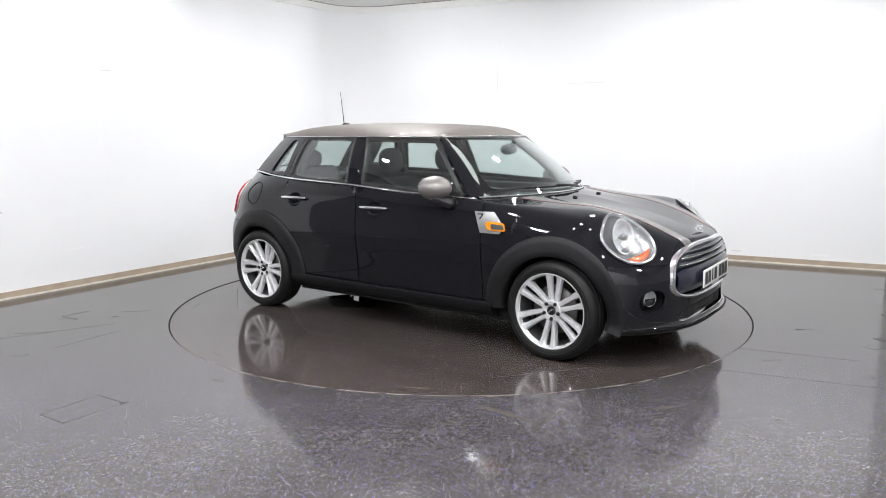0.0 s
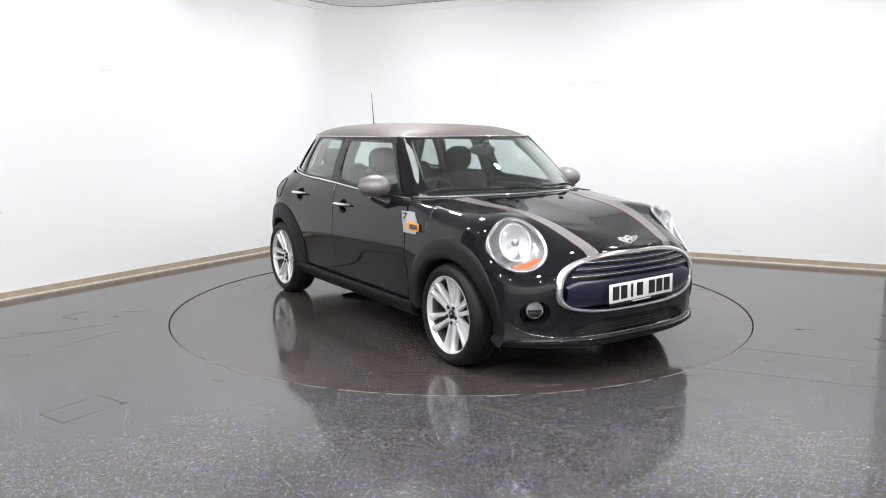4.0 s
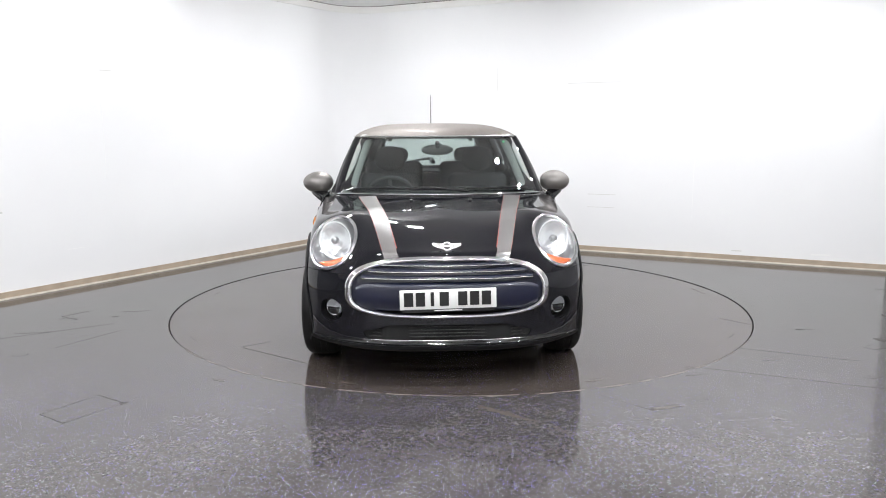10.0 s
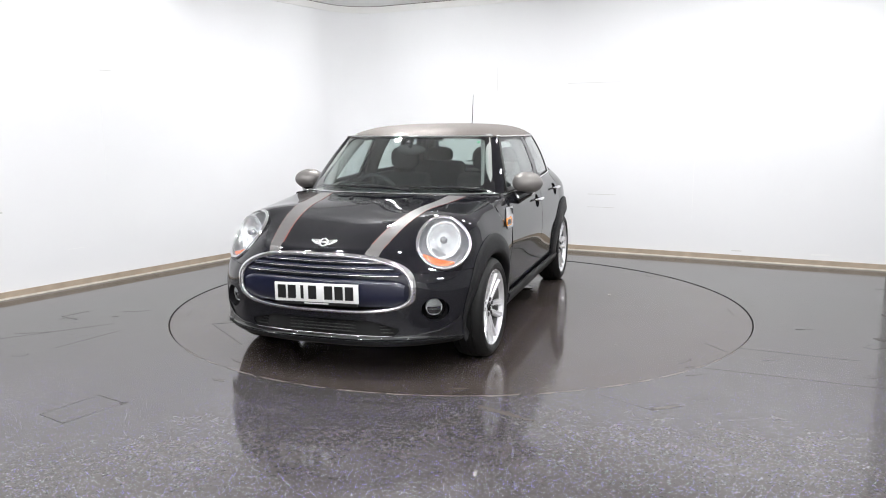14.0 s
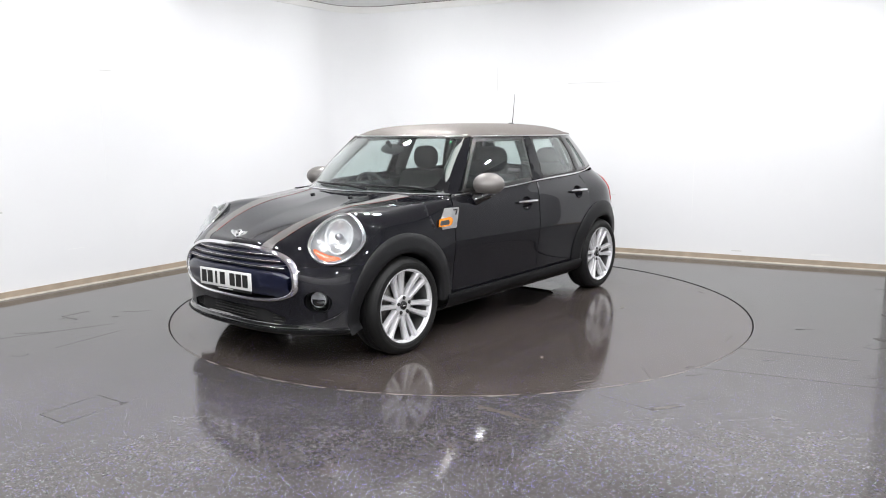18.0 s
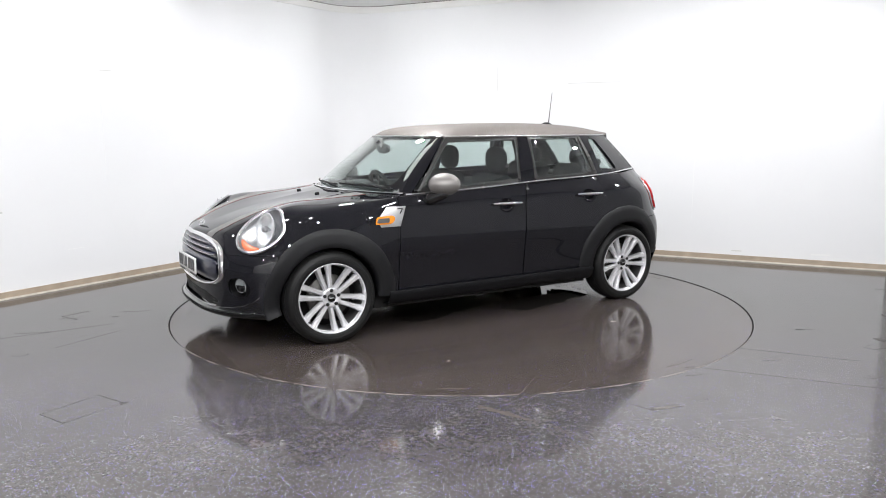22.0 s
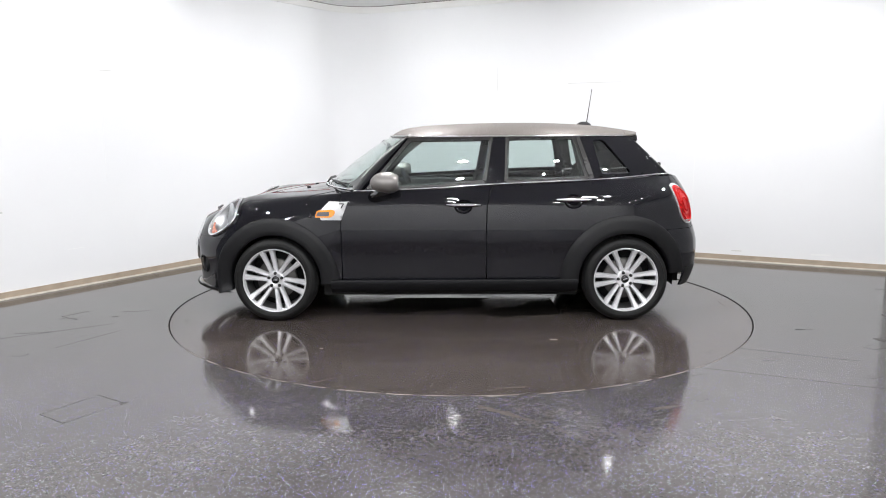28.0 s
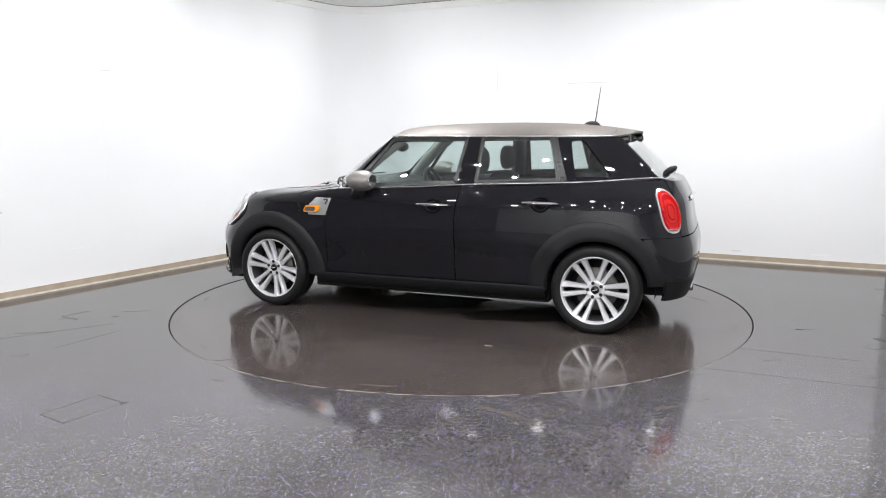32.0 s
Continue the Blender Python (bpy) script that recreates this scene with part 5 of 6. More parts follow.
def build_mirror(car, s):
    c = Vector((0.452, s * 0.862, 1.020))
    cap = bmesh.new()
    bmesh.ops.create_uvsphere(cap, u_segments=36, v_segments=24, radius=1)
    for v in cap.verts:
        x, y, z = v.co
        x = x * 0.116 if x > 0 else x * 0.11
        zz = z * 0.078 * (1 - 0.05 * y * s)
        v.co = c + Vector((max(x, -0.088), y * 0.108, zz))
    mr = part("door_mirror", cap, M_CAP, car, "metallic grey rounded door mirror")
    gl = bmesh.new()
    bmesh.ops.create_cone(gl, cap_ends=True, segments=36, radius1=1, radius2=1, depth=0.004, matrix=pose(c.x - 0.0885, c.y, c.z, 0, 90, 0) @ Matrix.Diagonal((0.046, 0.062, 1, 1)))
    part("mirror_glass", gl, M_CHROME, mr, "mirror glass", smooth=False)
    pts = [(c.x + 0.0, s * 0.872, 0.975), (c.x + 0.025, s * 0.855, 0.952), (c.x + 0.05, s * 0.832, 0.934), (c.x + 0.068, s * 0.808, 0.920), (c.x + 0.078, s * 0.786, 0.912)]
    mesh_ob("mirror_arm", *tube(pts, [0.058, 0.055, 0.052, 0.057, 0.066], 16, 0.72), M_GLOSSBLK, mr, "gloss black mirror foot")


def build_headlamp(car, s):
    lo = lambda p: (p[0], p[1] * s, p[2])
    lamp = mesh_ob("headlamp", *tube([lo(p + HEAD_N * 0.000) for p in head_loop(0.975)], 0.0115, 10, 1.0, True), M_CHROME, car, "round headlamp with a chrome ring")
    edge = head_loop(1.0)
    on_skin = NOSE(np.array(NOSE.back("yz", [(p.y, p.z) for p in head_loop(1.035)], 0.35, 0.88)))
    back = [p + HEAD_N * 0.002 for p in edge]
    v, f = sheet([[lo(p) for p in back + back[:1]], [lo(Vector(p) - HEAD_N * 0.012) for p in list(on_skin) + [on_skin[0]]]])
    mesh_ob("lamp_bezel", v, f, M_PAINT, lamp)
    # dark bowl
    rows = [[lo(p) for p in ([q + HEAD_N * d for q in head_loop(k)] + [head_loop(k)[0] + HEAD_N * d])] for k, d in ((0.97, 0.0), (0.90, -0.03), (0.72, -0.055), (0.35, -0.075), (0.02, -0.08))]
    v, f = sheet(rows)
    mesh_ob("lamp_bowl", v, f, M_BOWL, lamp, "grey reflector bowl")
    # inner round reflector, facing the front
    c = HEAD_C + HEAD_N * -0.028 + HEAD_U * 0.035
    fwd = (HEAD_N + Vector((0.9, 0.0, -0.35))).normalized()
    side = fwd.cross(HEAD_U).normalized()
    up = side.cross(fwd)
    rows = []
    for r, d in ((0.098, 0.012), (0.092, 0.014), (0.085, 0.0), (0.078, -0.012), (0.060, -0.016), (0.052, -0.026), (0.03, -0.030), (0.004, -0.032)):
        rows.append([lo(c + side * (r * math.cos(2 * math.pi * i / 40)) + up * (r * 1.12 * math.sin(2 * math.pi * i / 40)) + fwd * d) for i in range(41)])
    v, f = sheet(rows)
    mesh_ob("main_reflector", v, f, M_REFLECT, lamp, "bright round main beam reflector")
    mesh_ob("bulb_shield", *tube([lo(c + fwd * -0.004), lo(c + fwd * 0.012), lo(c + fwd * 0.026), lo(c + fwd * 0.028)], [0.020, 0.021, 0.018, 0.004], 16), M_BOWL, lamp, "grey cap over the bulb")
    mesh_ob("bulb", *tube([lo(c + fwd * -0.025), lo(c + fwd * 0.012), lo(c + fwd * 0.02)], [0.011, 0.011, 0.004], 12), M_REFLECT, lamp)
    # amber crescent at the foot
    rows = []
    for i in range(17):
        a = math.pi * (1.28 + 0.50 * i / 16)
        row = []
        for k, d in ((0.84, -0.014), (0.74, -0.008), (0.62, -0.014)):
            k2 = k if k > 0.8 else 0.84 - (0.84 - k) * math.sin(math.pi * i / 16) ** 0.6
            row.append(lo(head_at(k2, a) + HEAD_N * d))
        rows.append(row)
    v, f = sheet(rows)
    v, f = thicken(v, f, 0.006)
    mesh_ob("indicator", v, f, M_AMBER, lamp, "amber indicator strip")
    rows = [[lo(p) for p in ([q + HEAD_N * d for q in head_loop(k)] + [head_loop(k)[0] + HEAD_N * d])] for k, d in ((0.975, 0.003), (0.85, 0.016), (0.6, 0.027), (0.3, 0.033), (0.01, 0.035))]
    v, f = sheet(rows)
    mesh_ob("lens", v, f, M_LENS, lamp, "clear domed lens")


def build_fog(car, s):
    d = Vector((0.86, s * 0.44, 0)).normalized()
    p = NOSE(np.array(NOSE.back("yz", [(0.645, 0.405)], 0.0, 0.45)))[0]
    c = Vector((p[0], s * 0.645, 0.407)) - d * 0.022
    q = d.to_track_quat("Z", "Y").to_matrix().to_4x4()
    m = Matrix.Translation(c) @ q
    fogl = bmesh.new()
    bmesh.ops.create_cone(fogl, cap_ends=False, segments=36, radius1=0.07, radius2=0.073, depth=0.10, matrix=m @ Matrix.Translation((0, 0, -0.034)))
    f = part("fog_lamp", fogl, M_PLASTIC, car, "round fog lamp in a black recess")
    ml = m @ Matrix.Translation((0, 0.008, -0.006)) @ Matrix.Scale(0.80, 4)
    vs, fs = revolve([(0.0, -0.03), (0.03, -0.024), (0.052, -0.002), (0.055, 0.004), (0.058, 0.0), (0.058, -0.03)], 32)
    vs = [ml @ Vector((x, z, y)) for x, y, z in vs]
    r = mesh_ob("reflector", vs, fs, M_REFLECT, f)
    mesh_ob("divider", *[tuple(ml @ Vector(p) for p in box_vf((0.1, 0.006, 0.006), (0, 0, 0.003))[0]), box_vf((1, 1, 1))[1]], M_PLASTIC, f)
    vs, fs = revolve([(0.055, 0.006), (0.035, 0.014), (0.0, 0.018)], 32)
    mesh_ob("lens", [ml @ Vector((x, z, y)) for x, y, z in vs], fs, M_LENS, f)
    vs, fs = revolve([(0.066, -0.046), (0.112, -0.050), (0.112, -0.056), (0.066, -0.052)], 32)
    mesh_ob("recess_collar", [m @ Vector((x, z, y)) for x, y, z in vs], fs, M_PLASTIC, f)
    part("lower_shade", box_bm((0.098, 0.046, 0.004), 0.001, 1, ml @ Matrix.Translation((0, -0.027, 0.001))), M_GLOSSBLK, f)
    part("recess_back", cyl_bm(0.11, 0.11, 0.004, 24, m @ Matrix.Translation((0, 0, -0.085))), M_GAP, f)


def build_scuttle(car, s):
    """The silver side badge with its indicator, behind the front wheel."""
    def skin(uv):
        x, z = uv[:, 0], uv[:, 1]
        pts = NOSE(np.array(NOSE.back("xz", list(zip(np.maximum(x, 0.795), z)), 0.1, 0.85)))
        y = np.where(x > 0.795, pts[:, 1], side_y(z))
        return np.stack([x, s * y, z], 1)
    sc = car_panel("side_badge", [(0.93, 0.75), (0.955, 0.80), (0.875, 0.882), (0.737, 0.882), (0.785, 0.75)], skin, M_GREYTRIM, car, (), 0.025, 0.004, "silver side badge with an orange indicator", lift=0.005)
    lamp = round_loop([(0.975, 0.768), (0.958, 0.818), (0.845, 0.825), (0.825, 0.81), (0.835, 0.785), (0.86, 0.768)], 0.014, 3)
    car_panel("indicator", lamp, skin, M_ORANGE, sc, (), 0.02, 0.006, "orange indicator lens", lift=0.013)
    car_panel("indicator_insert", round_loop([(0.965, 0.778), (0.953, 0.806), (0.868, 0.809), (0.872, 0.778)], 0.01, 3), skin, M_BARREL, sc, (), 0.02, 0.004, lift=0.016)
    for a, b in (((0.80, 0.868), (0.765, 0.868)), ((0.765, 0.868), (0.785, 0.836)) if s > 0 else ((0.80, 0.868), (0.78, 0.836))):
        pts = skin(np.array([a, b]))
        pts[:, 1] += s * 0.008
        mesh_ob("numeral", *tube([tuple(p) for p in pts], 0.004, 6), M_INK, sc)


def build_tail_lamp(car, s):
    n = 36
    # the lamp's centre on the corner of the body
    uv = TAIL.back("yz", [(0.628, 0.846)], 0.4, 1.0)[0]
    lp = []
    for i in range(n):
        q = 2 * math.pi * i / n
        co, si = math.cos(q), math.sin(q)
        k = (abs(co) ** 2.6 + abs(si) ** 2.6) ** (-1 / 2.6)
        lp.append((s * (uv[0] + 0.118 * co * k + 0.020 * si * k), uv[1] + 0.146 * si * k))
    t = car_panel("tail_lamp", lp, TAIL, M_BADGE, car, (), 0.03, 0.01, "upright red tail lamp with a chrome ring", lift=0.006)
    car_panel("lens", shrink(lp, 0.014), TAIL, M_RED, t, (), 0.02, 0.01, "red ribbed lens", lift=0.011)
    core = [(s * uv[0] + (u - s * uv[0]) * 0.5, uv[1] + (v - uv[1]) * 0.55) for u, v in lp]
    car_panel("lens_core", core, TAIL, M_RED_CORE, t, (), 0.02, 0.006, "brighter middle of the lens", lift=0.014)
    for kk, shade in ((0.80, M_RED_CORE), (0.36, M_RED)):
        ring = TAIL(np.array([(s * uv[0] + (u - s * uv[0]) * kk, uv[1] + (v - uv[1]) * kk) for u, v in lp]))
        mesh_ob("lens_rib", *tube([(p[0] * 1.0075, p[1] * 1.016, p[2]) for p in ring], 0.006, 6, 1.0, True), shade, t)
    bar = TAIL(np.array([(s * (uv[0] + d), uv[1] - 0.118) for d in np.linspace(-0.06, 0.05, 9)]))
    mesh_ob("reflector_bar", *tube([(p[0] * 1.008, p[1] * 1.014, p[2]) for p in bar], 0.006, 6), M_BADGE, t)


def build_stripe(car, s):
    xs = np.linspace(0, 1, 15)
    inn, out = [], []
    for t in xs:
        x = 1.945 - (1.945 - 0.925) * t
        yi = 0.262 + (0.432 - 0.262) * t ** 0.9
        yo = 0.338 + (0.540 - 0.338) * t ** 0.9
        inn.append((x, yi))
        out.append((x - 0.02 * t * t, yo))
    a = NOSE.back("xy", inn, 0.55, 1.0)
    b = NOSE.back("xy", out, 0.55, 1.0)
    lp = [(s * u, min(v, 1.885)) for u, v in a + b[::-1]]
    st = car_panel("hood_stripe", lp, NOSE, M_STRIPE, car, (), 0.025, 0.001, "silver hood stripe with red edges", lift=0.0022)
    for line in (a, b):
        pts = NOSE(np.array([(s * u, min(v, 1.885)) for u, v in line]))
        mesh_ob("pinstripe", *tube([(p[0] + 0.001, p[1], p[2] + 0.001) for p in pts], 0.0034, 6, 0.2), M_PIN, st, "thin red edge line")


def build_roof(car):
    us = np.concatenate([np.linspace(-1, -0.8, 8), np.linspace(-0.76, 0.76, 22), np.linspace(0.8, 1, 8)])
    def surf(x_a, x_b, rows, curve_a, edge=0.0):
        g = []
        for w in np.linspace(0, 1, rows):
            xc = x_a * (1 - w) + x_b * w
            zc = float(roof_c([xc])[0])
            row = []
            for u in us:
                x = xc - curve_a * (1 - w) ** 1.5 * u * u
                y = u * float(roof_w([x])[0])
                z = zc - 0.014 * u * u - (zc - 0.014 - 1.345 - edge * w) * abs(u) ** 6
                row.append((x, y, z))
            g.append(row)
        return g
    car_sheet("roof", surf(0.475, -1.325, 40, 0.165), M_ROOF, car, 0.012, "metallic grey roof")
    g = surf(-1.329, -1.452, 8, 0.0, 0.014)
    for r, row in enumerate(g):
        for i, u in enumerate(us):
            g[r][i] = (row[i][0] + 0.035 * u ** 4 * r / 7, row[i][1], row[i][2])
    car_sheet("roof_spoiler", g, M_ROOF, car, 0.012, "grey roof spoiler")
    for sd in (1, -1):
        part("spoiler_side", box_bm((0.12, 0.05, 0.058), 0.018, 3, pose(-1.375, sd * 0.385, 1.318, 0, 8)), M_GLOSSBLK, car)
    # chrome front edge
    pts = [(0.482 - 0.165 * u * u, 0.573 * u, 1.346) for u in np.linspace(-1, 1, 31)]
    mesh_ob("roof_edge_strip", *tube(pts, 0.006, 6), M_SATIN, car)
    for s in (1, -1):
        pts = [(x, s * (float(roof_w([x])[0]) - 0.001), 1.344) for x in np.linspace(0.30, -1.33, 30)]
        mesh_ob("roof_edge_strip", *tube(pts, 0.006, 6), M_SATIN, car)
    # aerial
    fin = bmesh.new()
    bmesh.ops.create_uvsphere(fin, u_segments=24, v_segments=12, radius=1)
    for v in fin.verts:
        x, y, z = v.co
        v.co = Vector((-1.09 + x * 0.066, y * 0.033 * (1 - 0.25 * x), 1.412 + max(z, -0.1) * 0.042))
    a = part("aerial", fin, M_PLASTIC, car, "black roof aerial")
    mesh_ob("aerial_rod", *tube([(-1.115, 0, 1.45), (-1.15, 0, 1.712)], [0.004, 0.0022], 8), M_PLASTIC, a)
    part("brake_lamp", box_bm((0.02, 0.17, 0.02), 0.004, 2, pose(-1.405, 0, 1.318)), M_PLASTIC, car, "dark high brake lamp")
    # rear wiper
    mesh_ob("rear_wiper", *tube([(-1.65, 0.04, 1.068), (-1.685, 0.02, 1.09), (-1.715, 0.0, 1.108), (-1.71, -0.09, 1.095), (-1.70, -0.22, 1.075)], [0.020, 0.027, 0.016, 0.011, 0.007], 10), M_PLASTIC, car, "black rear wiper")


def build_grille(car):
    outer, inner = grille_loop(0.004), grille_loop(0.0, 72, 0.026)
    nose = lambda yz: NOSE(np.array(NOSE.back("yz", yz, 0.15, 0.72)))
    o, i = nose(outer), nose(inner)
    n = len(o)
    rows = []
    o2, i2 = o.copy(), i.copy()
    o2[:, 0] += 0.010
    mid = (o + i) / 2
    mid[:, 0] += 0.017
    i2[:, 0] += 0.008
    i3 = i.copy()
    i3[:, 0] -= 0.03
    rows = [list(r) + [r[0]] for r in (o, o2, mid, i2, i3)]
    v, f = sheet(rows)
    gr = mesh_ob("grille", v, f, M_CHROME, car, "wide grille with a chrome surround and navy bars")
    # navy panel behind
    lp = grille_loop(-0.03)
    va, fs = fill(lp, (), 0.05)
    p3 = nose([tuple(p) for p in va])
    p3[:, 0] -= 0.028
    mesh_ob("grille_back", p3, fs, M_NAVY, gr, "dark navy grille panel")
    # bars
    for z, w in ((0.668, 0.375), (0.634, 0.435), (0.598, 0.468)):
        g = []
        for y in np.linspace(-w, w, 25):
            p = nose([(y, z)])[0]
            g.append([(p[0] - 0.022, y, z + 0.016), (p[0] + 0.000, y, z + 0.013), (p[0] + 0.006, y, z + 0.005), (p[0] + 0.002, y, z - 0.001), (p[0] - 0.022, y, z - 0.004)])
        v, f = sheet(g)
        sl = mesh_ob("grille_bar", v, f, M_NAVY, gr)
        pts = [(p[2][0] + 0.0, p[2][1], p[2][2] - 0.004) for p in g]
        mesh_ob("bar_edge", *tube(pts, 0.0032, 6), M_SATIN, sl, "bright edge of the bar")
    # broad lower bar that carries the plate
    g = []
    for y in np.linspace(-0.50, 0.50, 31):
        row = []
        lim = 1 - max(0, (abs(y) - 0.40) / 0.115) ** 2 * 0.5
        for z, d in ((0.575, -0.01), (0.565, 0.004), (0.55, 0.008), (0.48, 0.008), (0.44, 0.002), (0.42, -0.02)):
            z2 = 0.505 + (z - 0.505) * lim
            p = nose([(y, z2)])[0]
            row.append((p[0] + d, y, z2))
        g.append(row)
    v, f = sheet(g)
    mesh_ob("plate_carrier", v, f, M_NAVY, gr, "glossy navy bar behind the number plate")
    # number plate: white with plain bars
    tilt = 1.2
    m = pose(2.022, 0, 0.496, tilt, -0.5, 0)
    pl = part("number_plate", box_bm((0.008, 0.52, 0.108), 0.003, 2, m), M_PLATE, gr, "white number plate")
    for k in range(7):
        w = 0.050 if k != 2 else 0.018
        yc = -0.208 + k * 0.064 + (0.035 if k > 3 else 0)
        mesh_ob("plate_bar", [m @ Vector(p) for p in box_vf((0.002, w, 0.076), (0.0055, yc - 0.005, 0.002))[0]], box_vf((1, 1, 1))[1], M_INK, pl, smooth=False)
    mesh_ob("plate_footer", [m @ Vector(p) for p in box_vf((0.006, 0.50, 0.016), (-0.003, 0.0, -0.062))[0]], box_vf((1, 1, 1))[1], M_INK, pl, smooth=False)
    mesh_ob("footer_bar", [m @ Vector(p) for p in box_vf((0.002, 0.15, 0.006), (0.001, 0.0, -0.0615))[0]], box_vf((1, 1, 1))[1], M_PLATE, pl, smooth=False)
    # winged badge
    c = Vector((1.909, 0, 0.763))
    m = Matrix.Translation(c) @ pose(0, 0, 0, 0, -38, 0)
    vs, fs = revolve([(0.0185, 0.0035), (0.0215, 0.009), (0.027, 0.006), (0.029, 0.0)], 32)
    b = mesh_ob("nose_badge", [m @ Vector((z, x, y)) for x, z, y in [(v[0], v[1], v[2]) for v in vs]], fs, M_BADGE, gr.parent, "chrome winged badge")
    for s in (1, -1):
        v, f = [], []
        prof = [(0.022, 0.017, -0.017), (0.05, 0.019, -0.010), (0.078, 0.021, 0.006)]
        for y, t, bt in prof:
            v += [(0.002, s * y, t), (0.006, s * y, (t + bt) / 2), (0.002, s * y, bt)]
        for k in range(2):
            for j in range(2):
                f.append((k * 3 + j, k * 3 + j + 1, k * 3 + j + 4, k * 3 + j + 3))
        mesh_ob("badge_wing", [m @ Vector(p) for p in v], f, M_BADGE, b)
        for k in range(3):
            z0, z1 = 0.010 - 0.008 * k, 0.0145 - 0.006 * k
            mesh_ob("wing_groove", *tube([m @ Vector((0.0065, s * 0.031, z0)), m @ Vector((0.0055, s * (0.068 - 0.010 * k), z1))], 0.0014, 5), M_INK, b)
    vs, fs = revolve([(0.0, 0.005), (0.0195, 0.0045), (0.0195, 0.0)], 28)
    mesh_ob("badge_disc", [m @ Vector((y, x, z)) for x, y, z in vs], fs, M_INK, b, "black disc in the badge")
    part("badge_bar", box_bm((0.004, 0.036, 0.011), 0.002, 2, m @ Matrix.Translation((0.006, 0, 0))), M_BADGE, b)


def build_cabin(car):
    # floor tub, firewall, dash
    sharp(mesh_ob("underbody", *box_vf((1.88, 1.44, 0.17), (0.0, 0, 0.260)), M_GAP, car, smooth=False))
    mesh_ob("underbody_nose", *box_vf((0.85, 1.0, 0.45), (1.38, 0, 0.42)), M_GAP, car, smooth=False)
    mesh_ob("underbody_tail", *box_vf((0.75, 1.0, 0.45), (-1.38, 0, 0.46)), M_GAP, car, smooth=False)
    part("firewall", box_bm((0.06, 1.44, 0.55), 0.01, 1, pose(0.82, 0, 0.62)), M_CABIN, car)
    g = []
    for y in np.linspace(-0.70, 0.70, 29):
        hump = 0.03 * math.exp(-((y + 0.33) / 0.17) ** 2)
        g.append([(0.93 - 0.24 * abs(y / 0.70) ** 2.2, y, 0.945), (0.70 - 0.06 * y * y, y, 0.975 + hump * 0.6), (0.52 - 0.05 * y * y, y, 0.965 + hump), (0.44, y, 0.90), (0.46, y, 0.70), (0.60, y, 0.55)])
    v, f = sheet(g)
    mesh_ob("dashboard", v, f, M_CABIN, car, "black dashboard")
    # steering wheel on the car's right
    c = Vector((0.335, -0.345, 0.885))
    tilt = pose(0, 0, 0, 0, -65, 0)
    pts = [c + tilt @ Vector((0.185 * math.cos(2 * math.pi * i / 40), 0.185 * math.sin(2 * math.pi * i / 40), 0)) for i in range(40)]
    sw = mesh_ob("steering_wheel", *tube(pts, 0.016, 10, 1.0, True), M_CABIN, car, "black steering wheel with silver spokes")
    part("airbag_hub", cyl_bm(0.075, 0.06, 0.05, 24, Matrix.Translation(c) @ tilt), M_CABIN, sw)
    for a in (0, 180, 270):
        d = Vector((math.cos(radians(a + 90)), math.sin(radians(a + 90)), 0))
        mesh_ob("spoke", *tube([c + tilt @ (d * 0.06), c + tilt @ (d * 0.18)], 0.014, 8), M_SATIN if a != 270 else M_CABIN, sw)
    # inside mirror
    b = bmesh.new()
    bmesh.ops.create_uvsphere(b, u_segments=24, v_segments=14, radius=1)
    for v in b.verts:
        v.co = Vector((0.50 + v.co.x * 0.022, 0.0 + v.co.y * 0.115, 1.250 + v.co.z * 0.04))
    im = part("inside_mirror", b, M_CABIN, car, "black inside mirror")
    mesh_ob("mirror_stem", *tube([(0.51, 0, 1.27), (0.55, 0, 1.305)], 0.016, 10), M_CABIN, im)
    # seats
    for y in (0.36, -0.36):
        build_seat(car, 0.02, y, 0.50, True)
    for y in (0.34, -0.34):
        build_seat(car, -0.86, y, 0.56, False)
    # headliner, pillars' inner trim, door cards, parcel shelf
    g = [[(x, y * float(roof_w([x])[0]) * 0.88, float(roof_c([x])[0]) - 0.042 - 0.045 * y * y) for y in np.linspace(-1, 1, 13)] for x in np.linspace(0.30, -1.40, 14)]
    v, f = sheet(g)
    mesh_ob("headliner", v, f, M_LINER, car, "pale grey headliner")
    for s in (1, -1):
        part("door_card", box_bm((1.58, 0.05, 0.60), 0.02, 2, pose(-0.09, s * 0.735, 0.66)), M_CABIN, car, "black inner door panel")
        ts = np.linspace(0, 1, 8)
        gi = glass3d(s, 0.075)
        mesh_ob("pillar_trim", *tube([tuple(p) for p in gi(np.stack([-0.34 - 0.03 * ts, 1.0 + 0.35 * ts], 1))], 0.045, 8), M_CABIN, car)
        gi2 = glass3d(s, 0.075)
        mesh_ob("pillar_trim", *tube([tuple(p) for p in gi2(np.stack([-1.42 + 0.17 * ts, 1.04 + 0.30 * ts], 1))], [0.026 - 0.004 * t for t in ts], 8), M_CABIN, car)
        mesh_ob("pillar_trim", *tube([tuple(p) for p in gi2(np.stack([-0.99 + 0.06 * ts, 1.02 + 0.32 * ts], 1))], 0.03, 8), M_CABIN, car)
        wa = windscreen3d(np.stack([np.full(8, s * 0.915), ts], 1))
        wa[:, 0] -= 0.06
        wa[:, 2] -= 0.02
        mesh_ob("pillar_trim", *tube([tuple(p) for p in wa], 0.05, 10), M_LINER, car, "pale inner windscreen pillar")
    part("parcel_shelf", box_bm((0.42, 1.1, 0.02), 0.005, 1, pose(-1.42, 0, 1.0)), M_CABIN, car)


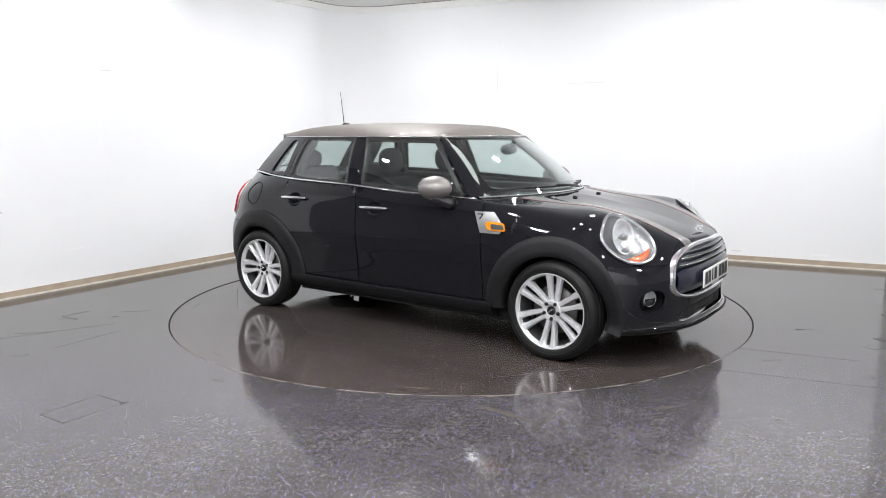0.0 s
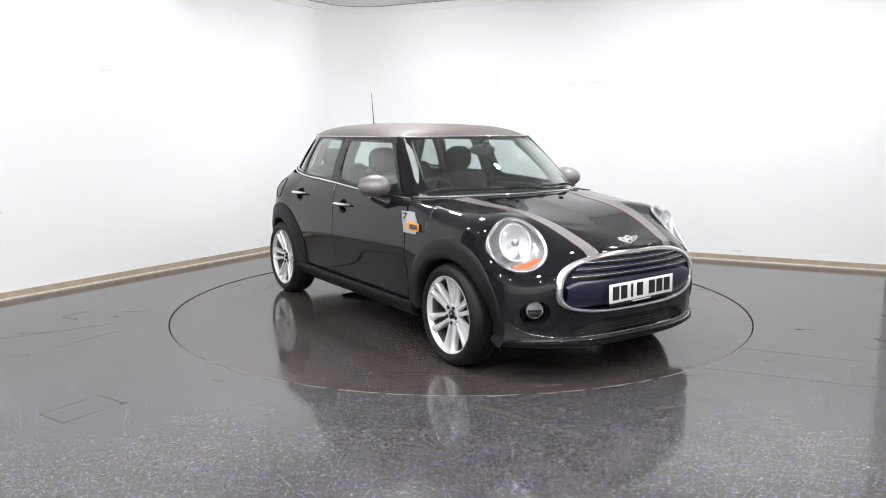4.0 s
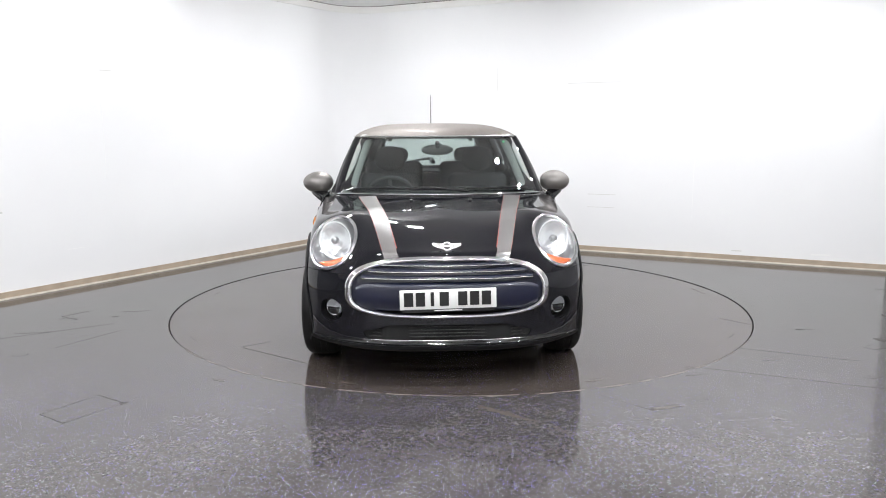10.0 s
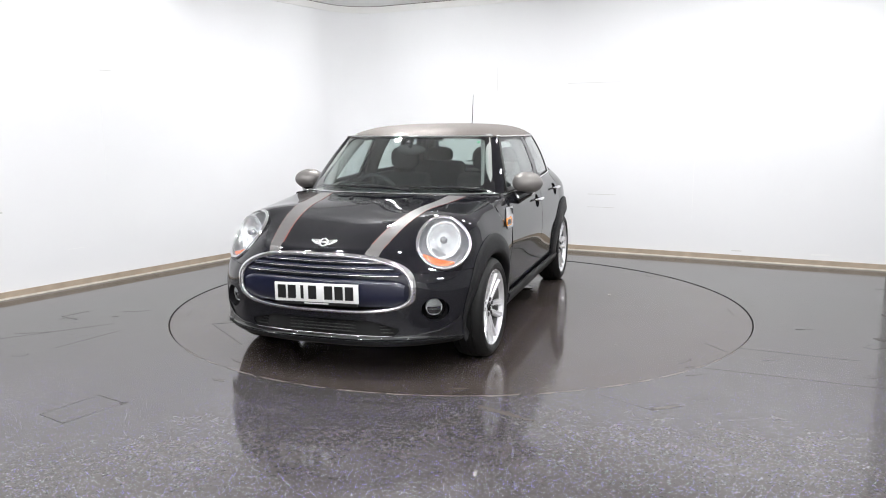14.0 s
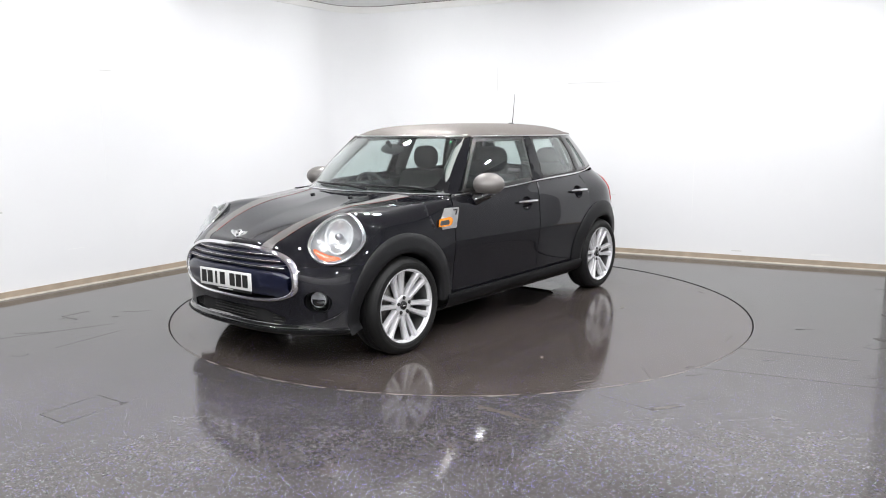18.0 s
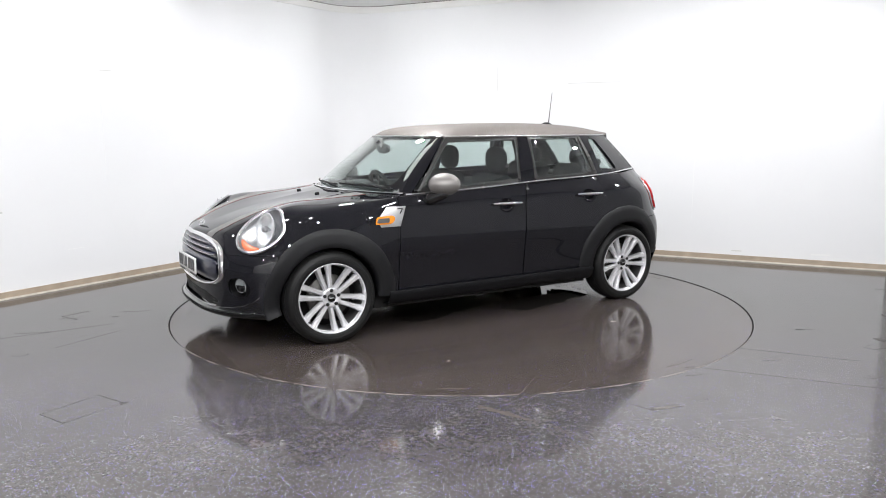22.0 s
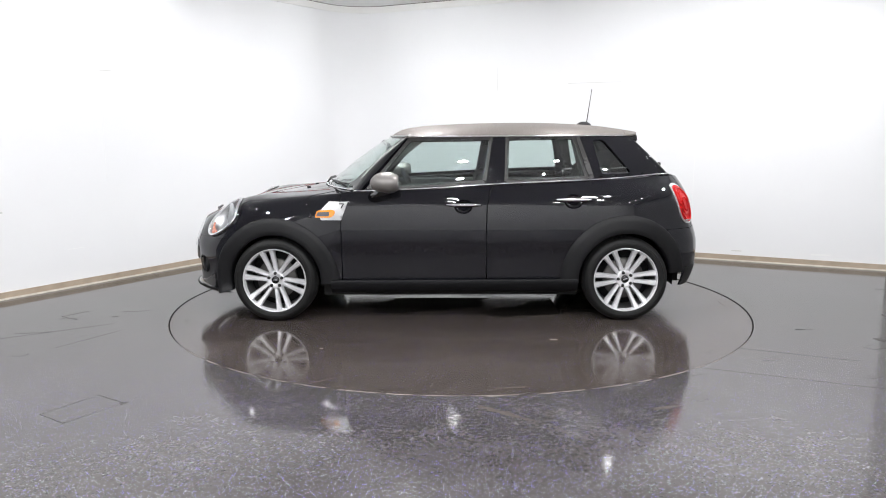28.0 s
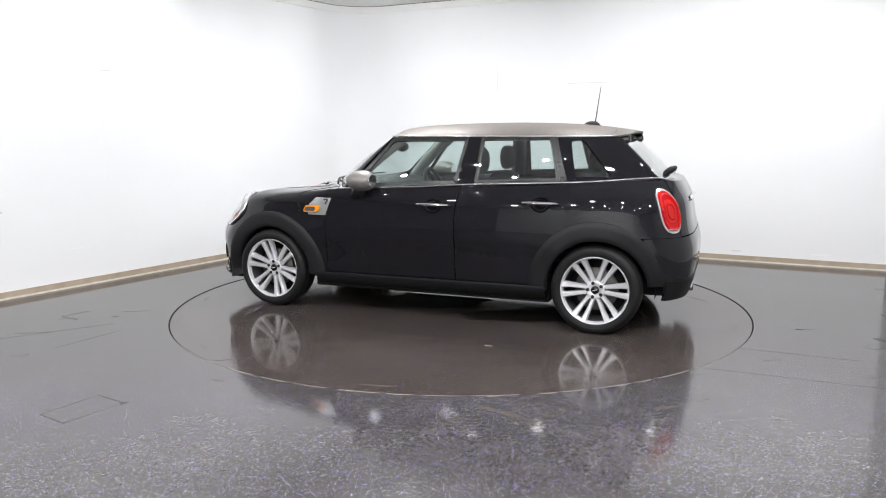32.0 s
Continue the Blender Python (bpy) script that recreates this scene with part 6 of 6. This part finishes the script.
def build_seat(car, x, y, z, front):
    w = 0.25 if front else 0.27
    st = part("seat", box_bm((0.48, 2 * w, 0.14), 0.05, 3, pose(x + 0.05, y, z - 0.03, 0, -6)), M_CLOTH, car, "black cloth car seat")
    part("backrest", box_bm((0.13, 2 * w - 0.02, 0.58), 0.055, 3, pose(x - 0.24, y, z + 0.26, 0, -14)), M_CLOTH, st)
    hr = bmesh.new()
    bmesh.ops.create_uvsphere(hr, u_segments=24, v_segments=16, radius=1)
    top = z + (0.66 if front else 0.60)
    for v in hr.verts:
        p = v.co
        k = 2.6
        n = (abs(p.x) ** k + abs(p.y) ** k + abs(p.z) ** k) ** (-1 / k)
        v.co = Vector((x - 0.335 + p.x * n * 0.05, y + p.y * n * 0.125, top + p.z * n * (0.10 if front else 0.075)))
    part("headrest", hr, M_CLOTH, st)


def build_car():
    car = new("car")
    tagged(car, "glossy black five-door hatchback with a grey roof", "car")
    build_body(car)
    build_roof(car)
    build_grille(car)
    build_cabin(car)
    first = build_wheel()
    first.parent = car
    first.matrix_basis = pose(HUB_F, 0.744, HUB_Z, 0, 0, STEER)
    spots = [(HUB_F, -0.744, 180 + STEER), (HUB_R, 0.740, 0), (HUB_R, -0.740, 180)]
    for x, y, r in spots:
        copy_thing(first, pose(x, y, HUB_Z, 0, 0, r) @ pose(0, 0, 0, 0, 17 if x < 0 else 40, 0))
    return car


TURN = [(0, -34.07), (2, -44.56), (4, -55.03), (6, -65.49), (8, -75.93), (10, -86.35), (12, -96.75), (14, -107.14), (16, -117.52), (18, -127.88),
        (20, -138.22), (22, -148.54), (24, -158.85), (26, -169.14), (28, -179.42), (30, -189.68), (32, -199.92)]
CAR_OFF = (0.0704, -0.1902)


build_room()
build_lamps()
DISC = build_turntable()
build_floor_wear()
CAR = build_car()


def motions():
    walk(DISC, [(t, pose(0, 0, 0, 0, 0, a)) for t, a in TURN])
    walk(CAR, [(t, pose(0, 0, 0, 0, 0, a) @ pose(CAR_OFF[0], CAR_OFF[1], 0)) for t, a in TURN])


motions()
